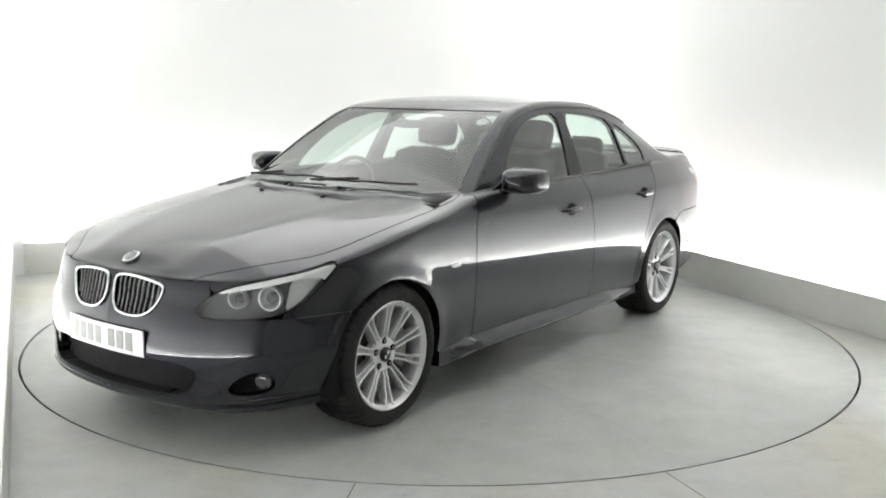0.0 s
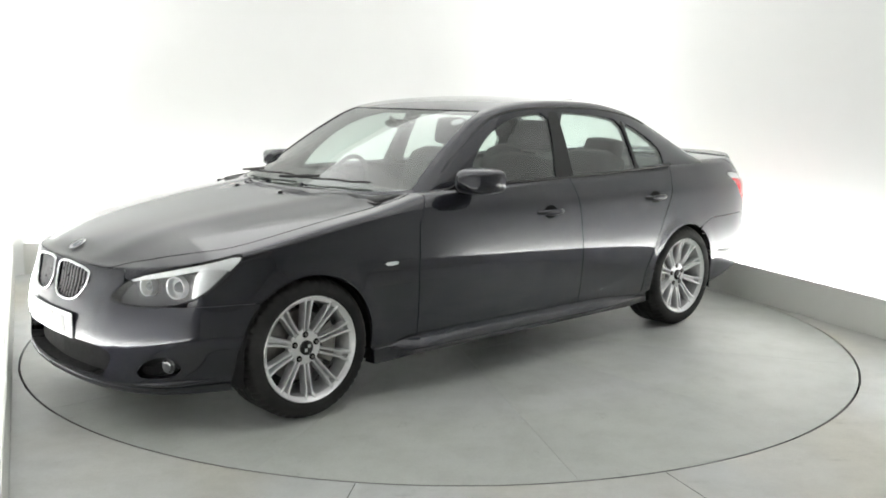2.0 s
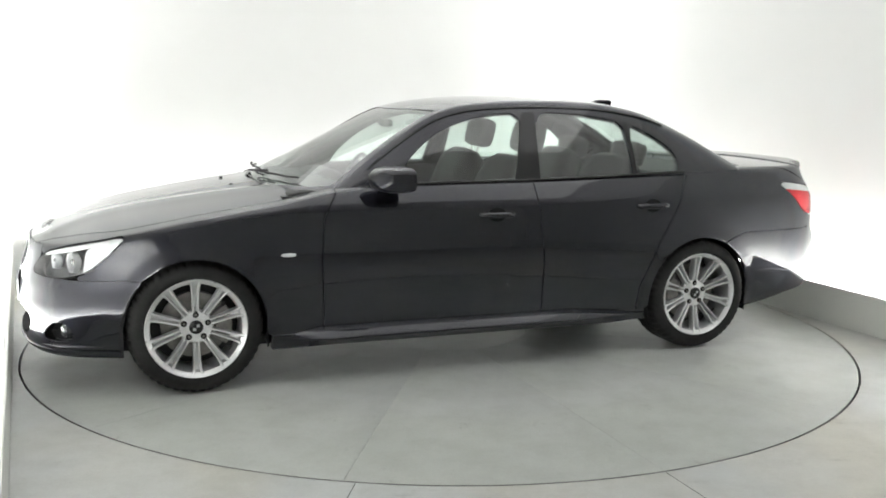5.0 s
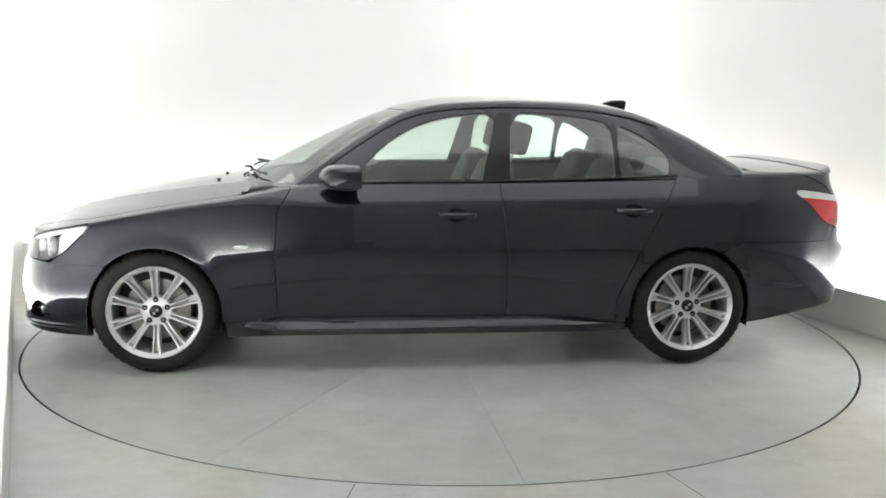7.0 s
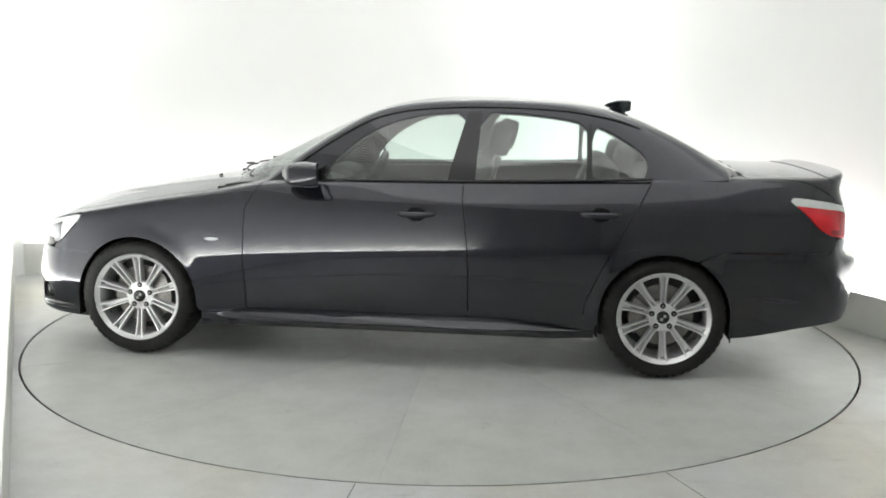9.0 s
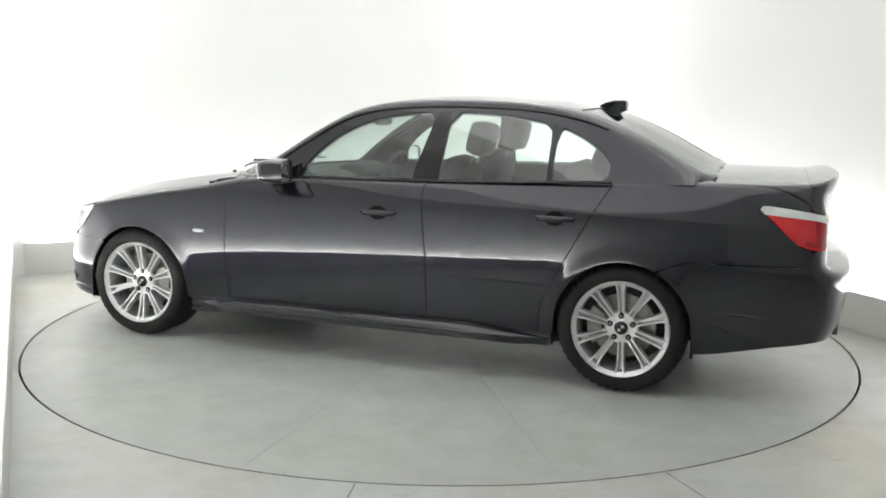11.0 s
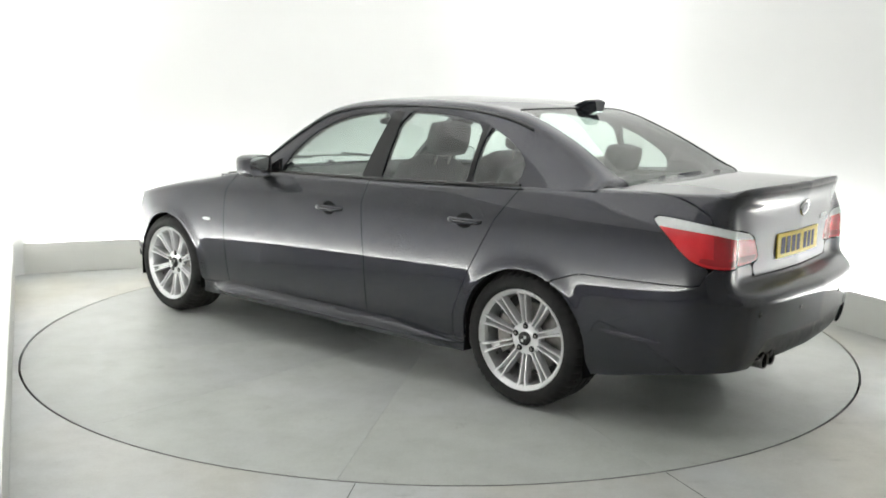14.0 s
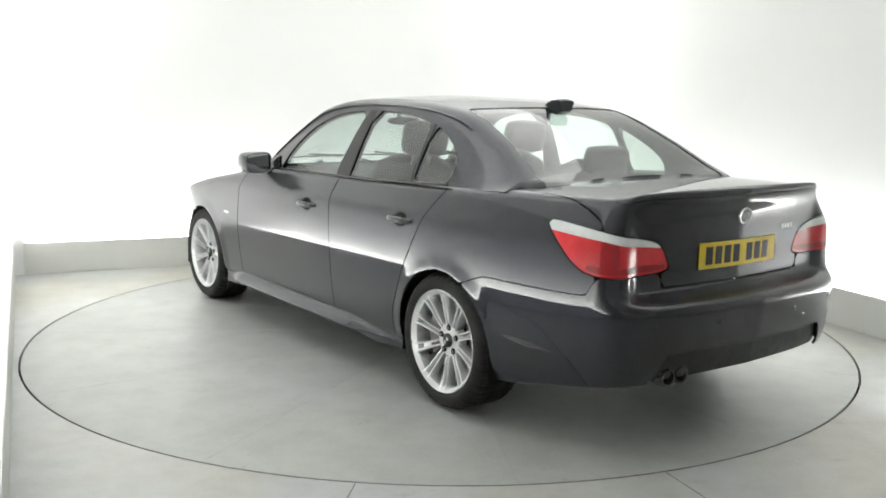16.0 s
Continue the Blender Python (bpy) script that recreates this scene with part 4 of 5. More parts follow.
def build_lamps():
    for s in (1, -1):
        flip = (lambda q: q) if s > 0 else (lambda q: q.mirror())
        lamp = LOWER.clip(shrink(HEADLIGHT, 0.001))
        h = shell("headlight", flip(lamp.moved(-0.06)), LAMPGREY, car, 0.02, "clear headlight with twin round lamps and pale upper strip")
        shell("lens", flip(lamp), LENS, h, 0.006, "clear cover", back=False)
        brow = lamp.clip(HL_BROW)
        shell("brow", flip(brow.moved(-0.004)), BROW, h, 0.012, "pale ribbed upper strip")
        wall = lamp.clip(NOT(shrink(HEADLIGHT, 0.0035)))
        shell("seal", flip(wall.moved(0.001)), GLOSSBLACK, h, 0.06, "black seal")
        for x, y, z, r in ((2.06, 0.585, 0.645, 0.040), (1.98, 0.692, 0.645, 0.049)):
            c, n = nearest(LOWER, (x, y, z))
            n = (n + Vector((0.9, 0, 0))).normalized()
            c = c - n * 0.026
            turn = Matrix.Translation((c.x, s * c.y, c.z)) @ Vector((n.x, s * n.y, n.z * 0.4)).to_track_quat("X", "Z").to_matrix().to_4x4()
            bowl = part("lamp_bowl", lathe([(r * 0.45, -0.03), (r * 0.78, -0.016), (r * 0.89, 0.010), (r, 0.012), (r, -0.02), (r * 0.45, -0.034), (r * 0.45, -0.03)], 40, "x"), ALLOY, h, "bright round reflector ring", smooth=35)
            bowl.matrix_basis = turn
            eye = [(0.0, 0.012), (r * 0.22, 0.008), (r * 0.4, -0.004), (r * 0.5, -0.02), (r * 0.5, -0.035), (0.0, -0.035)]
            part("projector", lathe(eye, 32, "x"), LENS_EYE, bowl, "glass projector", smooth=60)
        ind = LOWER.clip(AND(HEADLIGHT, poly([(-1.20, 0.56), (-1.15, 0.78), (-0.86, 0.80), (-0.86, 0.58)], 0, k=fq), NOT(HL_BROW)))
        shell("indicator", flip(ind.moved(-0.022)), ALLOY, h, 0.012, "clear indicator")
        t = LOWER.clip(shrink(TAILLIGHT, 0.001))
        tl = shell("taillight", flip(t.clip(shrink(NOT(TL_WHITE), 0.0))), RED, car, 0.04, "red tail light with clear upper strip")
        shell("clear_strip", flip(t.clip(TL_WHITE).moved(0.001)), CLEARWHITE, tl, 0.04, "clear silver upper strip")
        for q0, q1 in ((-1.74, -1.735), (-1.50, -1.495)):
            g = poly([(q0, 0.7), (q0, 0.90), (q1, 0.90), (q1, 0.7)], 0, k=rq)
            shell("divider", flip(t.clip(NOT(TL_WHITE)).clip(g).moved(0.0012)), DARKRED, tl, 0.004)
        # fog lamp in its recess
        fog = part("fog_lamp", lathe([(0.0, 0.004), (0.022, 0.0), (0.028, -0.010), (0.034, -0.010), (0.034, -0.05), (0.0, -0.05)], 36, "x"), FOGGLASS, car, "round clear fog lamp", smooth=40)
        fog.matrix_basis = pose(2.055, s * 0.722, 0.322, 0, 0, s * 24)
        hole = LOWER.clip(shrink(FOGHOLE, -0.004))
        shell("fog_recess", flip(hole.moved(-0.05)), MATTE, car, 0.02)
        for k in range(4):
            g = LOWER.clip(AND(FOGHOLE, lambda v, c=0.283 + 0.022 * k: 0.003 - np.abs(v[:, 2] - c)))
            if len(g.f):
                shell("fog_grille_bar", flip(g.moved(-0.03)), MATTE, car, 0.008)
        # headlamp washer flap in the bumper
        p = LOWER.clip(poly([(-1.47, 0.515), (-1.46, 0.545), (-1.33, 0.552), (-1.335, 0.520)], 0, k=fq))
        shell("washer_flap", flip(p.moved(0.0018)), PAINT, car, 0.008)
        # side repeater
        rp = LOWER.clip(poly([(0.942, 0.672), (0.955, 0.683), (1.025, 0.685), (1.050, 0.675), (1.025, 0.663), (0.955, 0.661)], 1))
        rp = rp.clip(more(1, 0.5))
        shell("side_repeater", flip(rp.moved(0.004)), CLEARWHITE, car, 0.008, "small clear side indicator")
        # ridge added on the rear bumper's crease, shaped to catch a highlight
        ridge("bumper_crease_ridge", [(x, 0.87) for x in np.linspace(-1.86, -2.16, 9)], np.linspace(0.452, 0.432, 9), 0.011, s, "slim black ridge added to catch the bumper crease's highlight")
        # winglet under the fog lamp
        ridge("winglet", [(2.17 - 0.30 * k, 0.62 + 0.18 * k) for k in np.linspace(0, 1, 9)], np.linspace(0.238, 0.246, 9), 0.014, s, "small black winglet under the fog lamp")
        # parking sensors
        for y in (0.26, 0.62):
            c, n = nearest(LOWER, (-2.5, y, 0.565))
            ps = part("parking_sensor", lathe([(0.0, 0.0025), (0.009, 0.0025), (0.011, 0.001), (0.011, -0.004), (0.0, -0.004)], 20, "x"), GLOSSBLACK, car, "small round parking sensor", smooth=40)
            ps.matrix_basis = Matrix.Translation((c.x, s * c.y, c.z)) @ Vector((n.x, s * n.y, n.z)).to_track_quat("X", "Z").to_matrix().to_4x4()
        # darker panels behind the tail light's red cover
        for pts in ([(-1.98, 0.74), (-1.98, 0.80), (-1.62, 0.80), (-1.48, 0.815), (-1.42, 0.74)], [(-1.66, 0.80), (-1.65, 0.91), (-1.55, 0.92), (-1.545, 0.80)]):
            pn = t.clip(NOT(TL_WHITE)).clip(shrink(TAILLIGHT, 0.012)).clip(poly(pts, 0, k=rq))
            if len(pn.f):
                shell("reflector_panel", flip(pn.moved(0.0012)), REDPANEL, tl, 0.004, "deeper red reflector panel")


def nose_x(y):
    """Where the plan outline lies in front, beside the middle by y."""
    return float(np.interp(y, OUTLINE[:7, 1], OUTLINE[:7, 0]))


def build_front():
    # kidney grilles: chrome ring, dark well, upright slats
    ring = round_outline([(0.022, 0.685), (0.05, 0.706), (0.16, 0.706), (0.29, 0.690), (0.315, 0.672), (0.285, 0.60), (0.235, 0.555), (0.15, 0.545), (0.065, 0.555), (0.025, 0.60)], 3)

    def nose(y, z):
        yo = min(abs(y), 0.42)
        base = 2.285 - 0.011 * (yo / 0.2) ** 2 if yo < 0.2 else 2.274 - 0.036 * (yo - 0.2) / 0.22
        return base + float(NOSE(z))
    for s in (1, -1):
        k = part("kidney_grille", tube([(nose(y, z) + 0.006, s * y, z) for y, z in ring], 0.0068, 10, closed=True, flat=0.9), CHROME, car, "chrome kidney-shaped grille ring with dark slats", smooth=60)
        inner = LOWER.clip(shrink(KIDNEY, -0.004)).moved(-0.05)
        shell("grille_well", inner if s > 0 else inner.mirror(), MATTE, k, 0.01, "black well")
        for i in range(9):
            y = 0.045 + 0.029 * i
            zs = [z for yy, z in ring if abs(yy - y) < 0.014]
            if len(zs) < 2:
                continue
            z0, z1 = min(zs) + 0.004, max(zs) - 0.004
            line = [(nose(y, z0 + (z1 - z0) * j / 6) - 0.006, s * (y + 0.012 * (1 - j / 6) * (y - 0.15) / 0.15 * -1), z0 + (z1 - z0) * j / 6) for j in range(7)]
            part("slat", tube(line, 0.0042, 6), ALLOYDARK, k)
    # lower inlet mesh
    well = LOWER.clip(shrink(INLET, -0.035)).moved(-0.06).both()
    shell("inlet_rim", LOWER.clip(AND(shrink(INLET, -0.006), NOT(shrink(INLET, 0.004)))).moved(-0.002).both(), MATTE, car, 0.07)
    shell("air_inlet", well, MATTE, car, 0.01, "black lower air inlet")
    # matt black blocks added behind the chin and inlet ends to hide bright gaps
    ys = np.linspace(-0.66, 0.66, 23)
    edge = [(nose_x(abs(y)) + float(NOSE(0.21)) - 0.035, float(y)) for y in ys]
    part("chin_blocker", prism(edge + [(1.80, 0.66), (1.80, -0.66)], "z", 0.200, 0.240), MATTE, car)
    for s in (1, -1):
        y = 0.548
        x = nose_x(y) - 0.03
        part("inlet_end_blocker", prism([(x - 0.25, 0.24), (x - 0.25, 0.42), (x, 0.42), (x - 0.01, 0.24)], "y", s * y - 0.01, s * y + 0.01), MATTE, car)
    # chin lip
    lip = LOWER.clip(AND(more(0, 1.62), less(2, 0.222), NOT(arch))).moved(0.006)
    shell("front_lip", lip.both(), PAINT, car, 0.016, "black chin spoiler")
    # badge on the nose
    b = part("bonnet_badge", lathe([(0.0, 0.004), (0.026, 0.003), (0.036, 0.005), (0.040, 0.002), (0.040, -0.004), (0.0, -0.004)], 40, "z"), CHROME, car, "round chrome badge", smooth=40)
    b.matrix_basis = pose(2.135, 0, 0.7605, 0, 28, 0)
    part("badge_disc", lathe([(0.0, 0.0052), (0.027, 0.0042), (0.027, 0.0), (0.0, 0.0)], 32, "z"), GREYBADGE, b)
    # washer jets
    for y in (0.22, -0.22):
        c, n = skin_at(LOWER, 1.18, 0.22, 0.965)
        j = part("washer_jet", box(-0.010, -0.008, -0.004, 0.010, 0.008, 0.006, 0.002), BLACK, car, "black washer jet")
        j.matrix_basis = pose(1.18, y, c.z + 0.002, 0, 8, 0)


def plate(name, side, z, face, ink, label):
    """A number plate that follows the skin behind it; its characters are plain bars. side: 1 front, -1 rear."""
    skin = LOWER.v[(np.abs(LOWER.v[:, 2] - z) < 0.052) & (LOWER.v[:, 1] < 0.34) & (LOWER.v[:, 0] * side > 1.5)]

    def reach(y):
        near = skin[np.abs(skin[:, 1] - abs(y)) < 0.05]
        return float((near[:, 0] * side).max())
    knots = np.polyfit(np.linspace(0, 0.26, 9) ** 2, [reach(y) for y in np.linspace(0, 0.26, 9)], 1)

    def at(y, out):
        return side * (float(np.polyval(knots, y * y)) + 0.004 + out)

    def strip(y0, y1, z0, z1, low, high, n):
        bm = bmesh.new()
        rows = []
        for y in np.linspace(y0, y1, n):
            rows.append([bm.verts.new((at(y, o), y, zz)) for o, zz in ((low, z0), (high, z0), (high, z1), (low, z1))])
        for a, b in zip(rows, rows[1:]):
            for i in range(4):
                bm.faces.new((a[i], a[(i + 1) % 4], b[(i + 1) % 4], b[i]))
        bm.faces.new(rows[0])
        bm.faces.new(rows[-1])
        bmesh.ops.recalc_face_normals(bm, faces=bm.faces[:])
        return bm
    p = part(name, strip(-0.26, 0.26, z - 0.0555, z + 0.0555, -0.004, 0.002, 15), face, car, label, smooth=30)
    for k in range(7):
        y = (-0.205 + 0.058 * k + (0.033 if k > 3 else 0)) * side
        part("character_bar", strip(y - 0.021, y + 0.021, z - 0.0385, z + 0.0385, 0.0015, 0.0032, 3), ink, p)
    return p


def build_rear():
    plate("rear_number_plate", -1, 0.815, PLATEYELLOW, INK, "yellow rear number plate with black characters")
    plate("front_number_plate", 1, 0.442, PLATEWHITE, GREYINK, "white front number plate with grey characters")
    b = part("boot_badge", lathe([(0.0, 0.005), (0.026, 0.004), (0.036, 0.006), (0.039, 0.002), (0.039, -0.01), (0.0, -0.01)], 40, "x"), CHROME, car, "round chrome badge", smooth=40)
    c, n = nearest(LOWER, (-2.43, 0, 0.972))
    b.matrix_basis = Matrix.Translation(c + n * 0.002) @ n.to_track_quat("X", "Z").to_matrix().to_4x4()
    part("badge_disc", lathe([(0.0, 0.0062), (0.027, 0.0052), (0.027, 0.0), (0.0, 0.0)], 32, "x"), GREYBADGE, b)
    for k in range(4):
        y = -0.318 - 0.026 * k
        c, n = nearest(LOWER, (-2.42, -y, 0.905))
        part("model_mark", box(c.x - 0.003, y - 0.009, 0.893, c.x + 0.006, y + 0.009, 0.917, 0.001), CHROME, car, "small chrome bar")
    # lip spoiler along the boot's edge
    lip = LOWER.clip(AND(less(0, -2.28), more(2, 1.052), lambda v: 0.67 - v[:, 1]))
    lip = lip.moved(0.004)
    lip.v[:, 2] += 0.020 * smoothstep(-2.29, -2.41, lip.v[:, 0]) * smoothstep(0.67, 0.60, lip.v[:, 1])
    shell("boot_spoiler", lip.both(), PAINT, car, 0.014, "slim black lip spoiler")
    # twin exhaust tips
    for y in (0.495, 0.415):
        m = part("exhaust_tip", lathe([(0.031, 0.10), (0.031, -0.022), (0.036, -0.026), (0.038, -0.022), (0.038, 0.10), (0.031, 0.10)], 32, "x"), PIPE, car, "round sooty steel exhaust tip", smooth=40)
        m.matrix_basis = pose(-2.440, y, 0.346, 0, 0, 0)
        part("pipe_bore", lathe([(0.0, 0.02), (0.0315, 0.02), (0.0315, 0.03), (0.0, 0.03)], 24, "x"), MATTE, m)
    part("silencer", prism(round_outline([(-2.28, 0.29), (-2.28, 0.39), (-1.95, 0.39), (-1.95, 0.29)], 2), "y", 0.12, 0.62, 0.0), STEEL, car, smooth=40)
    # roof aerial fin
    prof = [(-1.12, 1.415), (-1.165, 1.442), (-1.215, 1.457), (-1.285, 1.459), (-1.296, 1.450), (-1.294, 1.395), (-1.24, 1.375)]
    bm = bmesh.new()
    rows = []
    for k, f in ((-1, 0.30), (-0.6, 0.85), (0, 1.0), (0.6, 0.85), (1, 0.30)):
        rows.append([bm.verts.new((x, 0.050 * k * (0.2 + 0.8 * smoothstep(-1.12, -1.27, x)) * (0.62 if z < 1.41 else 1.0 if z < 1.465 else 0.75), z if z < 1.42 else 1.40 + (z - 1.40) * (0.80 + 0.2 * f))) for x, z in prof])
    for a, b2 in zip(rows, rows[1:]):
        for i in range(len(prof)):
            j = (i + 1) % len(prof)
            bm.faces.new((a[i], a[j], b2[j], b2[i]))
    bm.faces.new(rows[0])
    bm.faces.new(rows[-1])
    bmesh.ops.recalc_face_normals(bm, faces=bm.faces[:])
    part("aerial_fin", bm, PAINT, car, "black roof aerial fin", smooth=45)


def build_sides():
    for s in (1, -1):
        # side skirt with a ledge, drawn out along the sill
        bm = bmesh.new()
        rows = []
        for x in np.linspace(1.075, -1.085, 56):
            front = min(1.0, max(0.0, (0.97 - x) / 0.16))
            rear = min(1.0, max(0.0, (x + 1.04) / 0.42))
            k = min(front, rear) ** 0.8
            low = 0.186 + 0.012 * float(smoothstep(-0.85, -1.05, x))
            body = 0.909 + float(SIDE(0.30)) - 0.004
            edge = 0.240 + 0.050 * (rear if rear < 1 else 0.4 + 0.6 * front)
            out = body + (0.934 - body) * k
            rows.append([bm.verts.new((x, s * y, z)) for y, z in ((body - 0.006, 0.302), (body - 0.003, edge + 0.004), (body + 0.002, edge), (0.68 * body + 0.32 * out + 0.004 * k, 0.32 * 0.240 + 0.68 * edge + 0.005 * k), (0.32 * body + 0.68 * out + 0.005 * k, 0.68 * 0.240 + 0.32 * edge + 0.005 * k), (out, 0.240), (out - 0.002, 0.233), (out - 0.03 * k, 0.216), (out - 0.07 * k, low + 0.004), (0.80, low))])
        for a, b in zip(rows, rows[1:]):
            for i in range(9):
                bm.faces.new((a[i], a[i + 1], b[i + 1], b[i]))
        bm.faces.new(rows[0])
        bm.faces.new(rows[-1])
        bmesh.ops.recalc_face_normals(bm, faces=bm.faces[:])
        part("side_skirt", bm, PAINT, car, "black ledged side skirt", smooth=28)
        # door handles over flat black patches that paint the shade in their cups
        for x, z in ((-0.128, 0.842), (-1.095, 0.866)):
            c, n = skin_near(x, z)
            cup_shade = LOWER.clip(poly([(x + 0.055 * math.cos(a), z + 0.038 * math.sin(a)) for a in np.linspace(0, 2 * math.pi, 20, endpoint=False)])).clip(more(1, 0.5))
            cup_shade = cup_shade.moved(0.0015)
            shell("handle_cup_shade", cup_shade if s > 0 else cup_shade.mirror(), MATTE, car, 0.004, "matt black patch painting the shade of the handle recess")
            bm = bmesh.new()
            rows = []
            for t in np.linspace(-1, 1, 17):
                lift = 0.032 * (1 - t ** 4) - 0.004
                hw = 0.0155 * (1 - 0.45 * t ** 4)
                px = x + 0.105 * t
                base, _ = skin_near(px, z)
                rows.append([bm.verts.new((px, s * (base.y + lift + dy), z + dz * hw / 0.0155)) for dy, dz in ((0.0, -0.0155), (0.007, -0.012), (0.011, 0.0), (0.007, 0.012), (0.0, 0.0155), (-0.008, 0.010), (-0.008, -0.010))])
            for a, b in zip(rows, rows[1:]):
                for i in range(7):
                    bm.faces.new((a[i], a[(i + 1) % 7], b[(i + 1) % 7], b[i]))
            bm.faces.new(rows[0])
            bm.faces.new(rows[-1])
            bmesh.ops.recalc_face_normals(bm, faces=bm.faces[:])
            part("door_handle", bm, PAINT, car, smooth=50)
        # door mirror: rounded housing on a foot, glass facing back
        bm = bmesh.new()
        rows = []
        for x, f in ((0.592, 0.30), (0.580, 0.62), (0.555, 0.86), (0.515, 0.98), (0.465, 1.0), (0.425, 0.98), (0.410, 0.95)):
            ring = []
            for k in range(24):
                a = 2 * math.pi * k / 24
                c, sn = math.cos(a), math.sin(a)
                ey = math.copysign(abs(c) ** 0.45, c) * 0.096 * f
                ez = math.copysign(abs(sn) ** 0.5, sn) * 0.066 * f * (1.0 - 0.10 * c)
                ring.append(bm.verts.new((x - 0.05 * (0.5 + 0.5 * c) * 0.7, s * (0.948 + ey), 1.042 + ez)))
            rows.append(ring)
        for a, b in zip(rows, rows[1:]):
            for i in range(24):
                bm.faces.new((a[i], a[(i + 1) % 24], b[(i + 1) % 24], b[i]))
        bm.faces.new(rows[0])
        bmesh.ops.recalc_face_normals(bm, faces=bm.faces[:])
        mir = part("door_mirror", bm, PAINT, car, "black door mirror", smooth=50)
        bm = bmesh.new()
        last = [bm.verts.new((v[0], v[1], v[2])) for v in [(0.418 - 0.05 * (0.5 + 0.5 * math.cos(a)) * 0.7, s * (0.948 + math.copysign(abs(math.cos(a)) ** 0.45, math.cos(a)) * 0.090), 1.042 + math.copysign(abs(math.sin(a)) ** 0.5, math.sin(a)) * 0.060) for a in np.linspace(0, 2 * math.pi, 24, endpoint=False)]]
        bm.faces.new(last)
        ext = bmesh.ops.extrude_face_region(bm, geom=bm.faces[:])
        bmesh.ops.translate(bm, verts=[v for v in ext["geom"] if isinstance(v, bmesh.types.BMVert)], vec=(0.006, 0, 0))
        bmesh.ops.recalc_face_normals(bm, faces=bm.faces[:])
        part("mirror_glass", bm, MIRROR, mir, "mirror glass")
        part("mirror_foot", tube([(0.485, s * 0.80, 0.985), (0.485, s * 0.85, 0.985), (0.49, s * 0.90, 0.992), (0.49, s * 0.95, 1.0)], [0.042, 0.034, 0.028, 0.03], 12, flat=0.5), GLOSSBLACK, mir, smooth=60)
        part("mirror_triangle", prism([(0.385, 1.000), (0.56, 0.998), (0.375, 1.085)], "y", s * 0.800 if s > 0 else s * 0.822, s * 0.822 if s > 0 else s * 0.800, 0.003), GLOSSBLACK, car)
        # waist trim strip under the side windows
        line = [(x, s * (float(BELT_Y(x)) + 0.010), float(BELT_Z(x)) + 0.020) for x in np.linspace(0.60, -1.36, 30)]
        part("waist_trim", tube(line, 0.0085, 8), GLOSSBLACK, car, "gloss black trim strip", smooth=60)
        # drip rail over the doors
        line = [(x, s * (float(RAIL_Y(x)) + 0.022), float(RAIL_Z(x)) - 0.034) for x in np.linspace(0.55, -1.30, 34)]
        part("window_trim", tube(line, 0.006, 6), GLOSSBLACK, car, smooth=60)
        # pillar covers between the windows
        for top, low in ((-0.412, -0.353), (-1.032, -1.032)):
            hw = 0.039 if top > -0.5 else 0.012
            g = poly([(top + hw, 1.378 if top > -0.5 else 1.325), (top - hw, 1.378 if top > -0.5 else 1.325), (low - hw * 1.9 if top > -0.5 else low - hw, 1.02), (low + hw * 1.9 if top > -0.5 else low + hw, 1.02)])
            sh = UPPER.clip(AND(g, SIDE_Y)).moved(0.0016)
            shell("pillar_cover", sh if s > 0 else sh.mirror(), GLOSSBLACK, car, 0.006, "gloss black pillar cover")


def skin_near(x, z):
    """The outer skin beside the doors at a height."""
    d = (LOWER.v[:, 0] - x) ** 2 + (LOWER.v[:, 2] - z) ** 2 + np.where(LOWER.v[:, 1] > 0.6, 0, 9)
    i = int(np.argmin(d))
    return Vector(LOWER.v[i]), Vector(LOWER.n[i])


def seat(name, x, y, rear=False):
    """A car seat: cushion, leaning backrest, headrest on two rods."""
    def slab(nm, cx, cz, lx, ly, lz, lean, parent, label=""):
        b = box(-lx / 2, -ly / 2, -lz / 2, lx / 2, ly / 2, lz / 2)
        bmesh.ops.subdivide_edges(b, edges=b.edges[:], cuts=3, use_grid_fill=True)
        for v in b.verts:
            ky, kz, kx = 2 * v.co.y / ly, 2 * v.co.z / lz, 2 * v.co.x / lx
            r = (abs(ky) ** 4 + abs(kz) ** 4 + abs(kx) ** 4) ** 0.25
            v.co *= 1.0 / max(r, 1e-6) ** 0.75 if r > 0.8 else 1.0
        ob = part(nm, b, LEATHER, parent, label, smooth=70)
        ob.matrix_basis = pose(cx, 0, cz, 0, lean, 0)
        return ob
    st = slab(name, 0, 0, 0.52, 0.52, 0.17, -8, car, "dark leather car seat with headrest")
    st.matrix_basis = pose(x + 0.27, y, 0.50, 0, -8, 0)
    slab("backrest", -0.30, 0.36, 0.17, 0.52, 0.66, -14, st)
    hr = slab("headrest", -0.46, 0.80 if not rear else 0.70, 0.12, 0.28, 0.19 if not rear else 0.15, -6, st)
    for dy in (-0.06, 0.06):
        part("headrest_rod", tube([(-0.425, dy, 0.64), (-0.455, dy, 0.76)], 0.006, 8), STEEL, st)
    return st


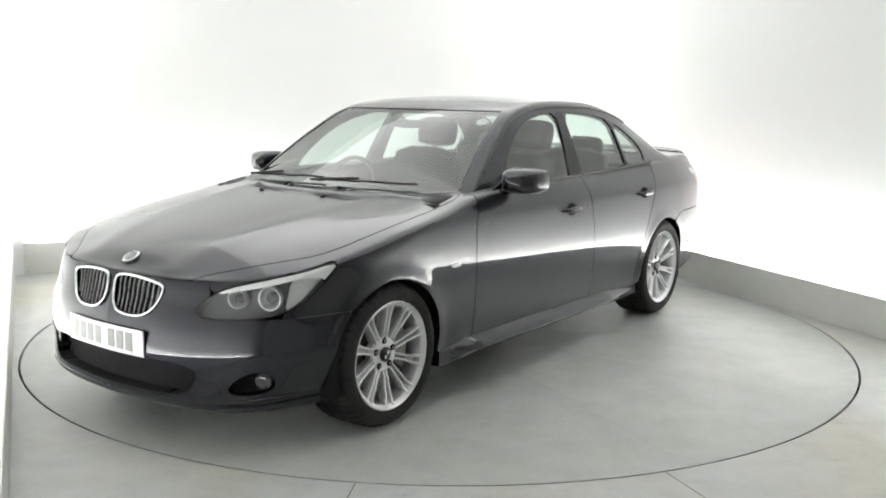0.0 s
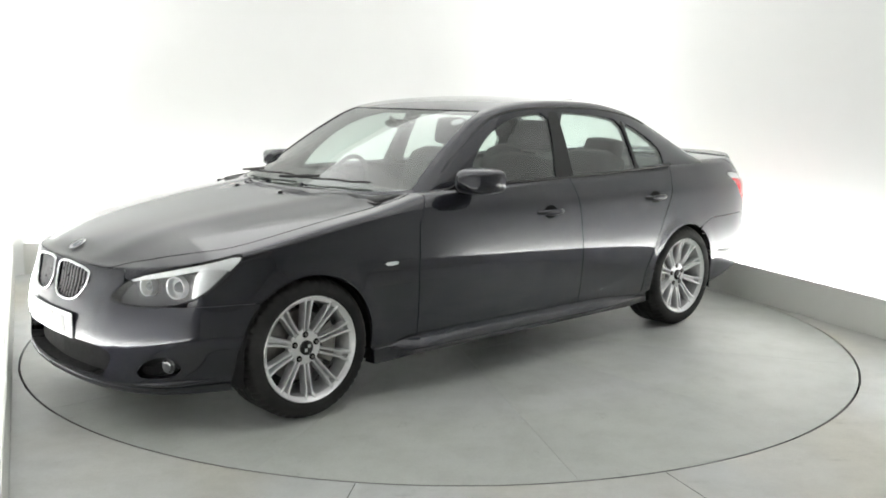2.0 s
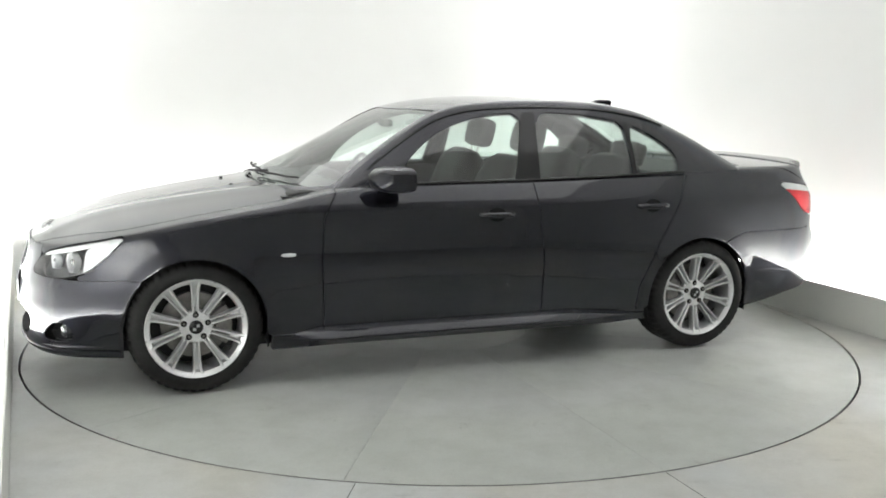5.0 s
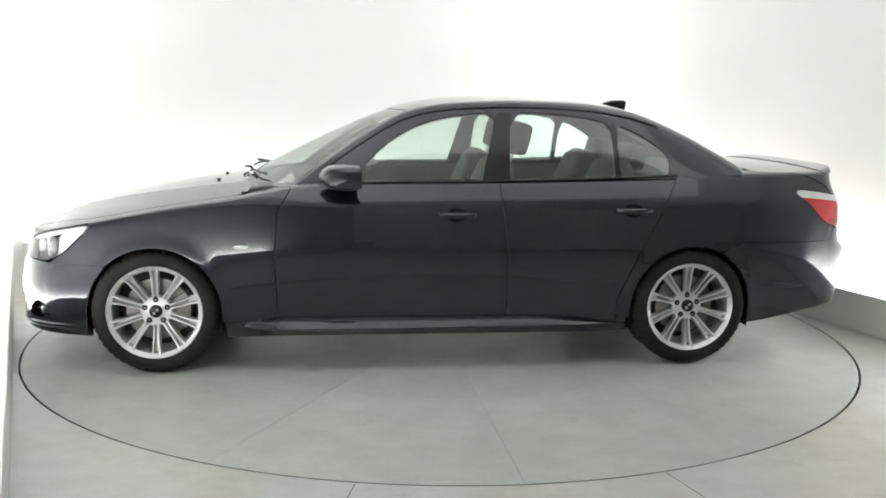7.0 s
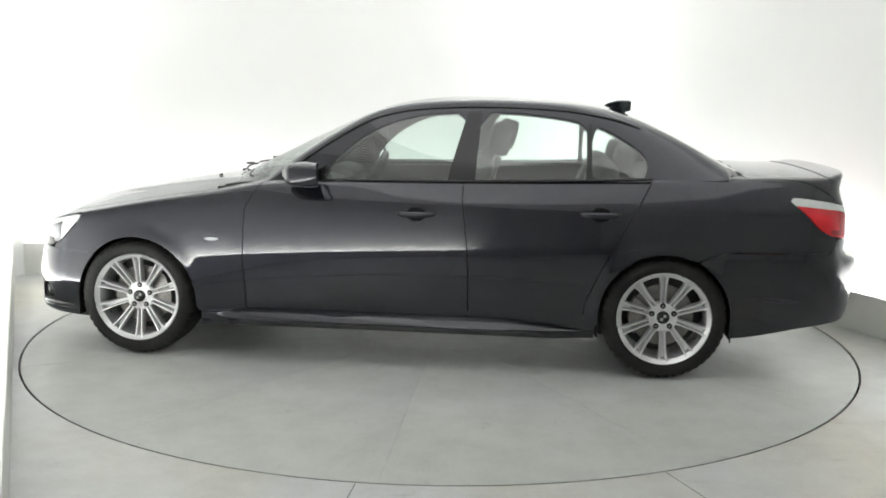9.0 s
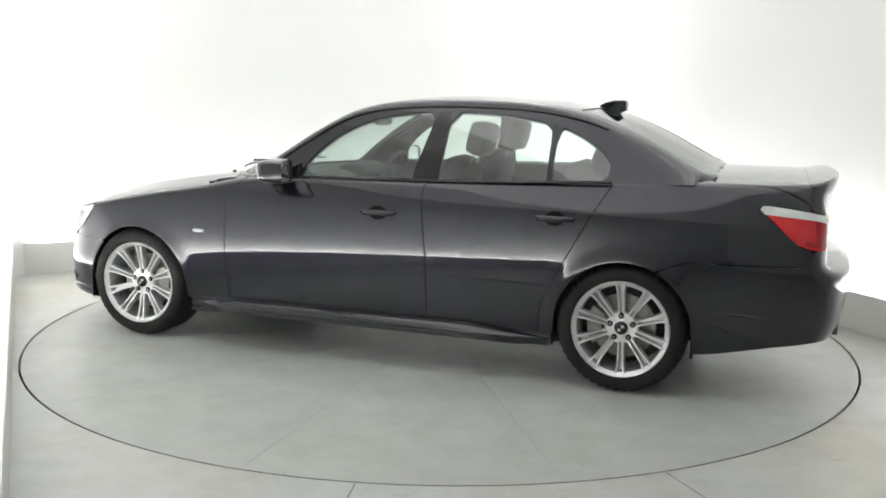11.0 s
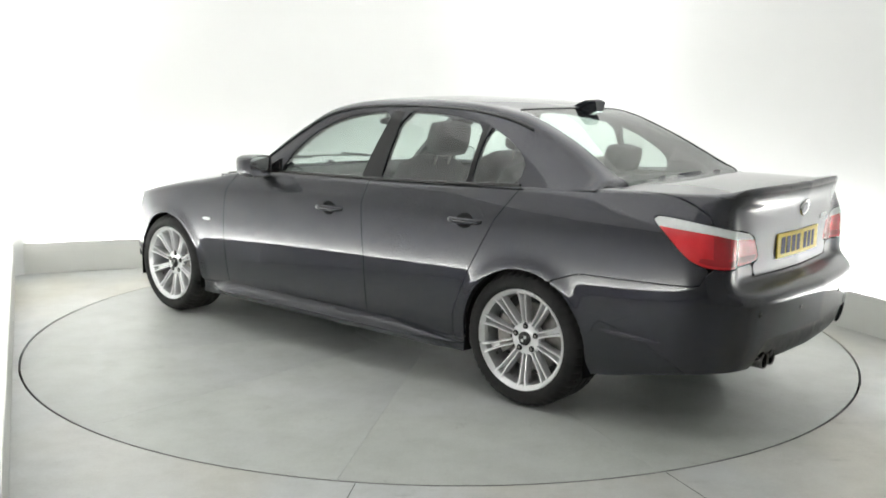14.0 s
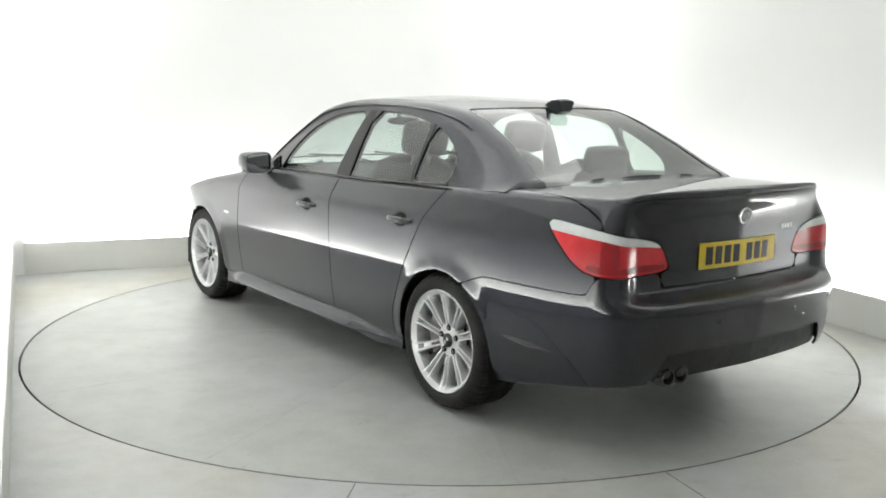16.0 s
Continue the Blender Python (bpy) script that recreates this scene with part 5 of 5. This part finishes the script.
def build_cabin():
    tub = bmesh.new()
    box(-1.75, -0.74, 0.29, 1.0, 0.74, 0.33, bm=tub)
    part("cabin_floor", tub, TRIM, car)
    for s in (1, -1):
        bm = prism([(1.0, 0.33), (1.0, 0.90), (0.6, 0.975), (-1.30, 1.01), (-1.55, 1.0), (-1.55, 0.33)], "y", s * 0.755 if s > 0 else s * 0.785, s * 0.785 if s > 0 else s * 0.755, 0.006)
        part("door_lining", bm, TRIM, car, "dark door lining")
    part("parcel_shelf", prism([(-1.30, 1.0), (-1.30, 1.03), (-1.83, 1.065), (-1.83, 0.6), (-1.78, 0.6), (-1.78, 1.0)], "y", -0.70, 0.70, 0.004), TRIM, car, "dark parcel shelf")
    dash = prism(round_outline([(1.02, 0.55), (1.02, 0.955), (0.80, 0.985), (0.52, 0.965), (0.44, 0.90), (0.47, 0.70), (0.62, 0.55)], 1), "y", -0.76, 0.76, 0.01)
    d = part("dashboard", dash, TRIM, car, "dark dashboard", smooth=35)
    part("binnacle", prism(round_outline([(0.66, 0.95), (0.60, 1.015), (0.46, 1.005), (0.42, 0.92)], 2), "y", -0.56, -0.18, 0.012), TRIM, d, smooth=40)
    part("firewall", box(0.96, -0.78, 0.28, 1.0, 0.78, 0.95), TRIM, car)
    for y in (0.37, -0.37):
        seat("front_seat", -0.25, y)
    for y in (0.36, -0.36):
        seat("rear_seat", -0.96, y, True)
    wh = part("steering_wheel", lathe([(0.185 + 0.014 * math.cos(a), 0.014 * math.sin(a)) for a in np.linspace(0, 2 * math.pi, 11)], 48, "x"), LEATHER, car, "dark three-spoke steering wheel", smooth=60)
    wh.matrix_basis = pose(0.335, -0.385, 0.915, 0, -24, 0)
    part("wheel_boss", lathe([(0.0, -0.03), (0.06, -0.026), (0.075, 0.0), (0.06, 0.05), (0.0, 0.06)], 32, "x"), TRIM, wh, smooth=50)
    for a in (0, 180, 270):
        sp = part("wheel_spoke", box(-0.008, 0.05, -0.016, 0.008, 0.18, 0.016, 0.004), TRIM, wh)
        sp.matrix_basis = pose(0, 0, 0, a, 0, 0)
    mir = part("interior_mirror", prism(round_outline([(-0.12, 1.275), (-0.12, 1.325), (0.12, 1.325), (0.12, 1.275)], 2), "x", 0.215, 0.24, 0.004), BLACK, car, "dark interior mirror", smooth=40)
    part("mirror_stem", tube([(0.235, 0, 1.30), (0.29, 0, 1.335)], 0.012, 8), BLACK, mir)
    st = part("screen_sticker", lathe([(0.0, 0.0008), (0.036, 0.0008), (0.036, -0.0008), (0.0, -0.0008)], 28, "z"), PLATEWHITE, car, "small round white paper disc")
    p, n = nearest(UPPER, (0.235, 0.525, 1.325))
    st.matrix_basis = Matrix.Translation(p - n * 0.012) @ n.to_track_quat("Z", "Y").to_matrix().to_4x4()
    # wipers parked along the foot of the screen
    for y0, y1 in ((-0.56, 0.04), (0.0, 0.58)):
        line = []
        for k in range(13):
            y = y0 + (y1 - y0) * k / 12
            x = 0.735 + 0.315 * math.sqrt(max(0, 1 - (y / 0.80) ** 2)) - 0.055 - 0.03 * (k / 12)
            q, n = nearest(UPPER, (x, abs(y), 1.0))
            q.y = y
            line.append(tuple(q + Vector((0.012, 0, 0.018))))
        w = part("wiper", tube(line, 0.0055, 8), BLACK, car, "black wiper", smooth=60)
        part("wiper_arm", tube([(line[0][0] + 0.03, line[0][1], line[0][2] + 0.002), (line[6][0] + 0.012, line[6][1], line[6][2] + 0.016)], 0.007, 8), BLACK, w, smooth=60)
    # cowl panel between bonnet and screen
    bm = bmesh.new()
    rows = []
    for k in range(33):
        y = -0.80 + 1.60 * k / 32
        xe = 0.735 + 0.345 * math.sqrt(max(0, 1 - (y / 0.82) ** 2))
        rows.append([bm.verts.new((xe + 0.03, y, 0.955)), bm.verts.new((xe - 0.02, y, 0.962)), bm.verts.new((xe - 0.10, y, 0.975)), bm.verts.new((xe - 0.10, y, 0.93)), bm.verts.new((xe + 0.03, y, 0.93))])
    for a, b in zip(rows, rows[1:]):
        for i in range(5):
            bm.faces.new((a[i], a[(i + 1) % 5], b[(i + 1) % 5], b[i]))
    bmesh.ops.recalc_face_normals(bm, faces=bm.faces[:])
    part("cowl", bm, BLACK, car, smooth=40)


def nearest(sheet, p):
    i = int(np.argmin(((sheet.v - np.array(p)) ** 2).sum(1)))
    return Vector(sheet.v[i]), Vector(sheet.n[i])


def build_radiator():
    out = [(2.15, -0.42), (2.15, 0.42), (2.0, 0.62), (1.85, 0.62), (1.85, -0.62), (2.0, -0.62)]
    part("radiator", prism(out, "z", 0.215, 0.46), MATTE, car, "black radiator pack behind the inlet")


build_skin()
build_radiator()
build_wheels()
build_under()
build_lamps()
build_front()
build_rear()
build_sides()
build_cabin()


# ---- movement ----
ANGLES = [(0.0, 233.45), (0.5, 231.5), (1.0, 228.63), (1.5, 225.25), (2.0, 221.78), (2.5, 218.24), (3.0, 214.67), (3.5, 211.08), (4.0, 207.51),
          (4.5, 203.96), (5.0, 200.44), (5.5, 196.96), (6.0, 193.52), (6.5, 190.12), (7.0, 186.77), (7.5, 183.44), (8.0, 180.14), (8.5, 176.85),
          (9.0, 173.58), (9.5, 170.3), (10.0, 167.02), (10.5, 163.72), (11.0, 160.4), (11.5, 157.04), (12.0, 153.66), (12.5, 150.25), (13.0, 146.81),
          (13.5, 143.35), (14.0, 139.88), (14.5, 136.41), (15.0, 132.97), (15.5, 129.58), (16.0, 126.26)]


def motions():
    walk(turntable, [(t, pose(0, 0, 0, 0, 0, a)) for t, a in ANGLES])
    walk(car, [(t, pose(0, 0, 0, 0, 0, a) @ pose(CAR_A, CAR_B, 0)) for t, a in ANGLES])


motions()
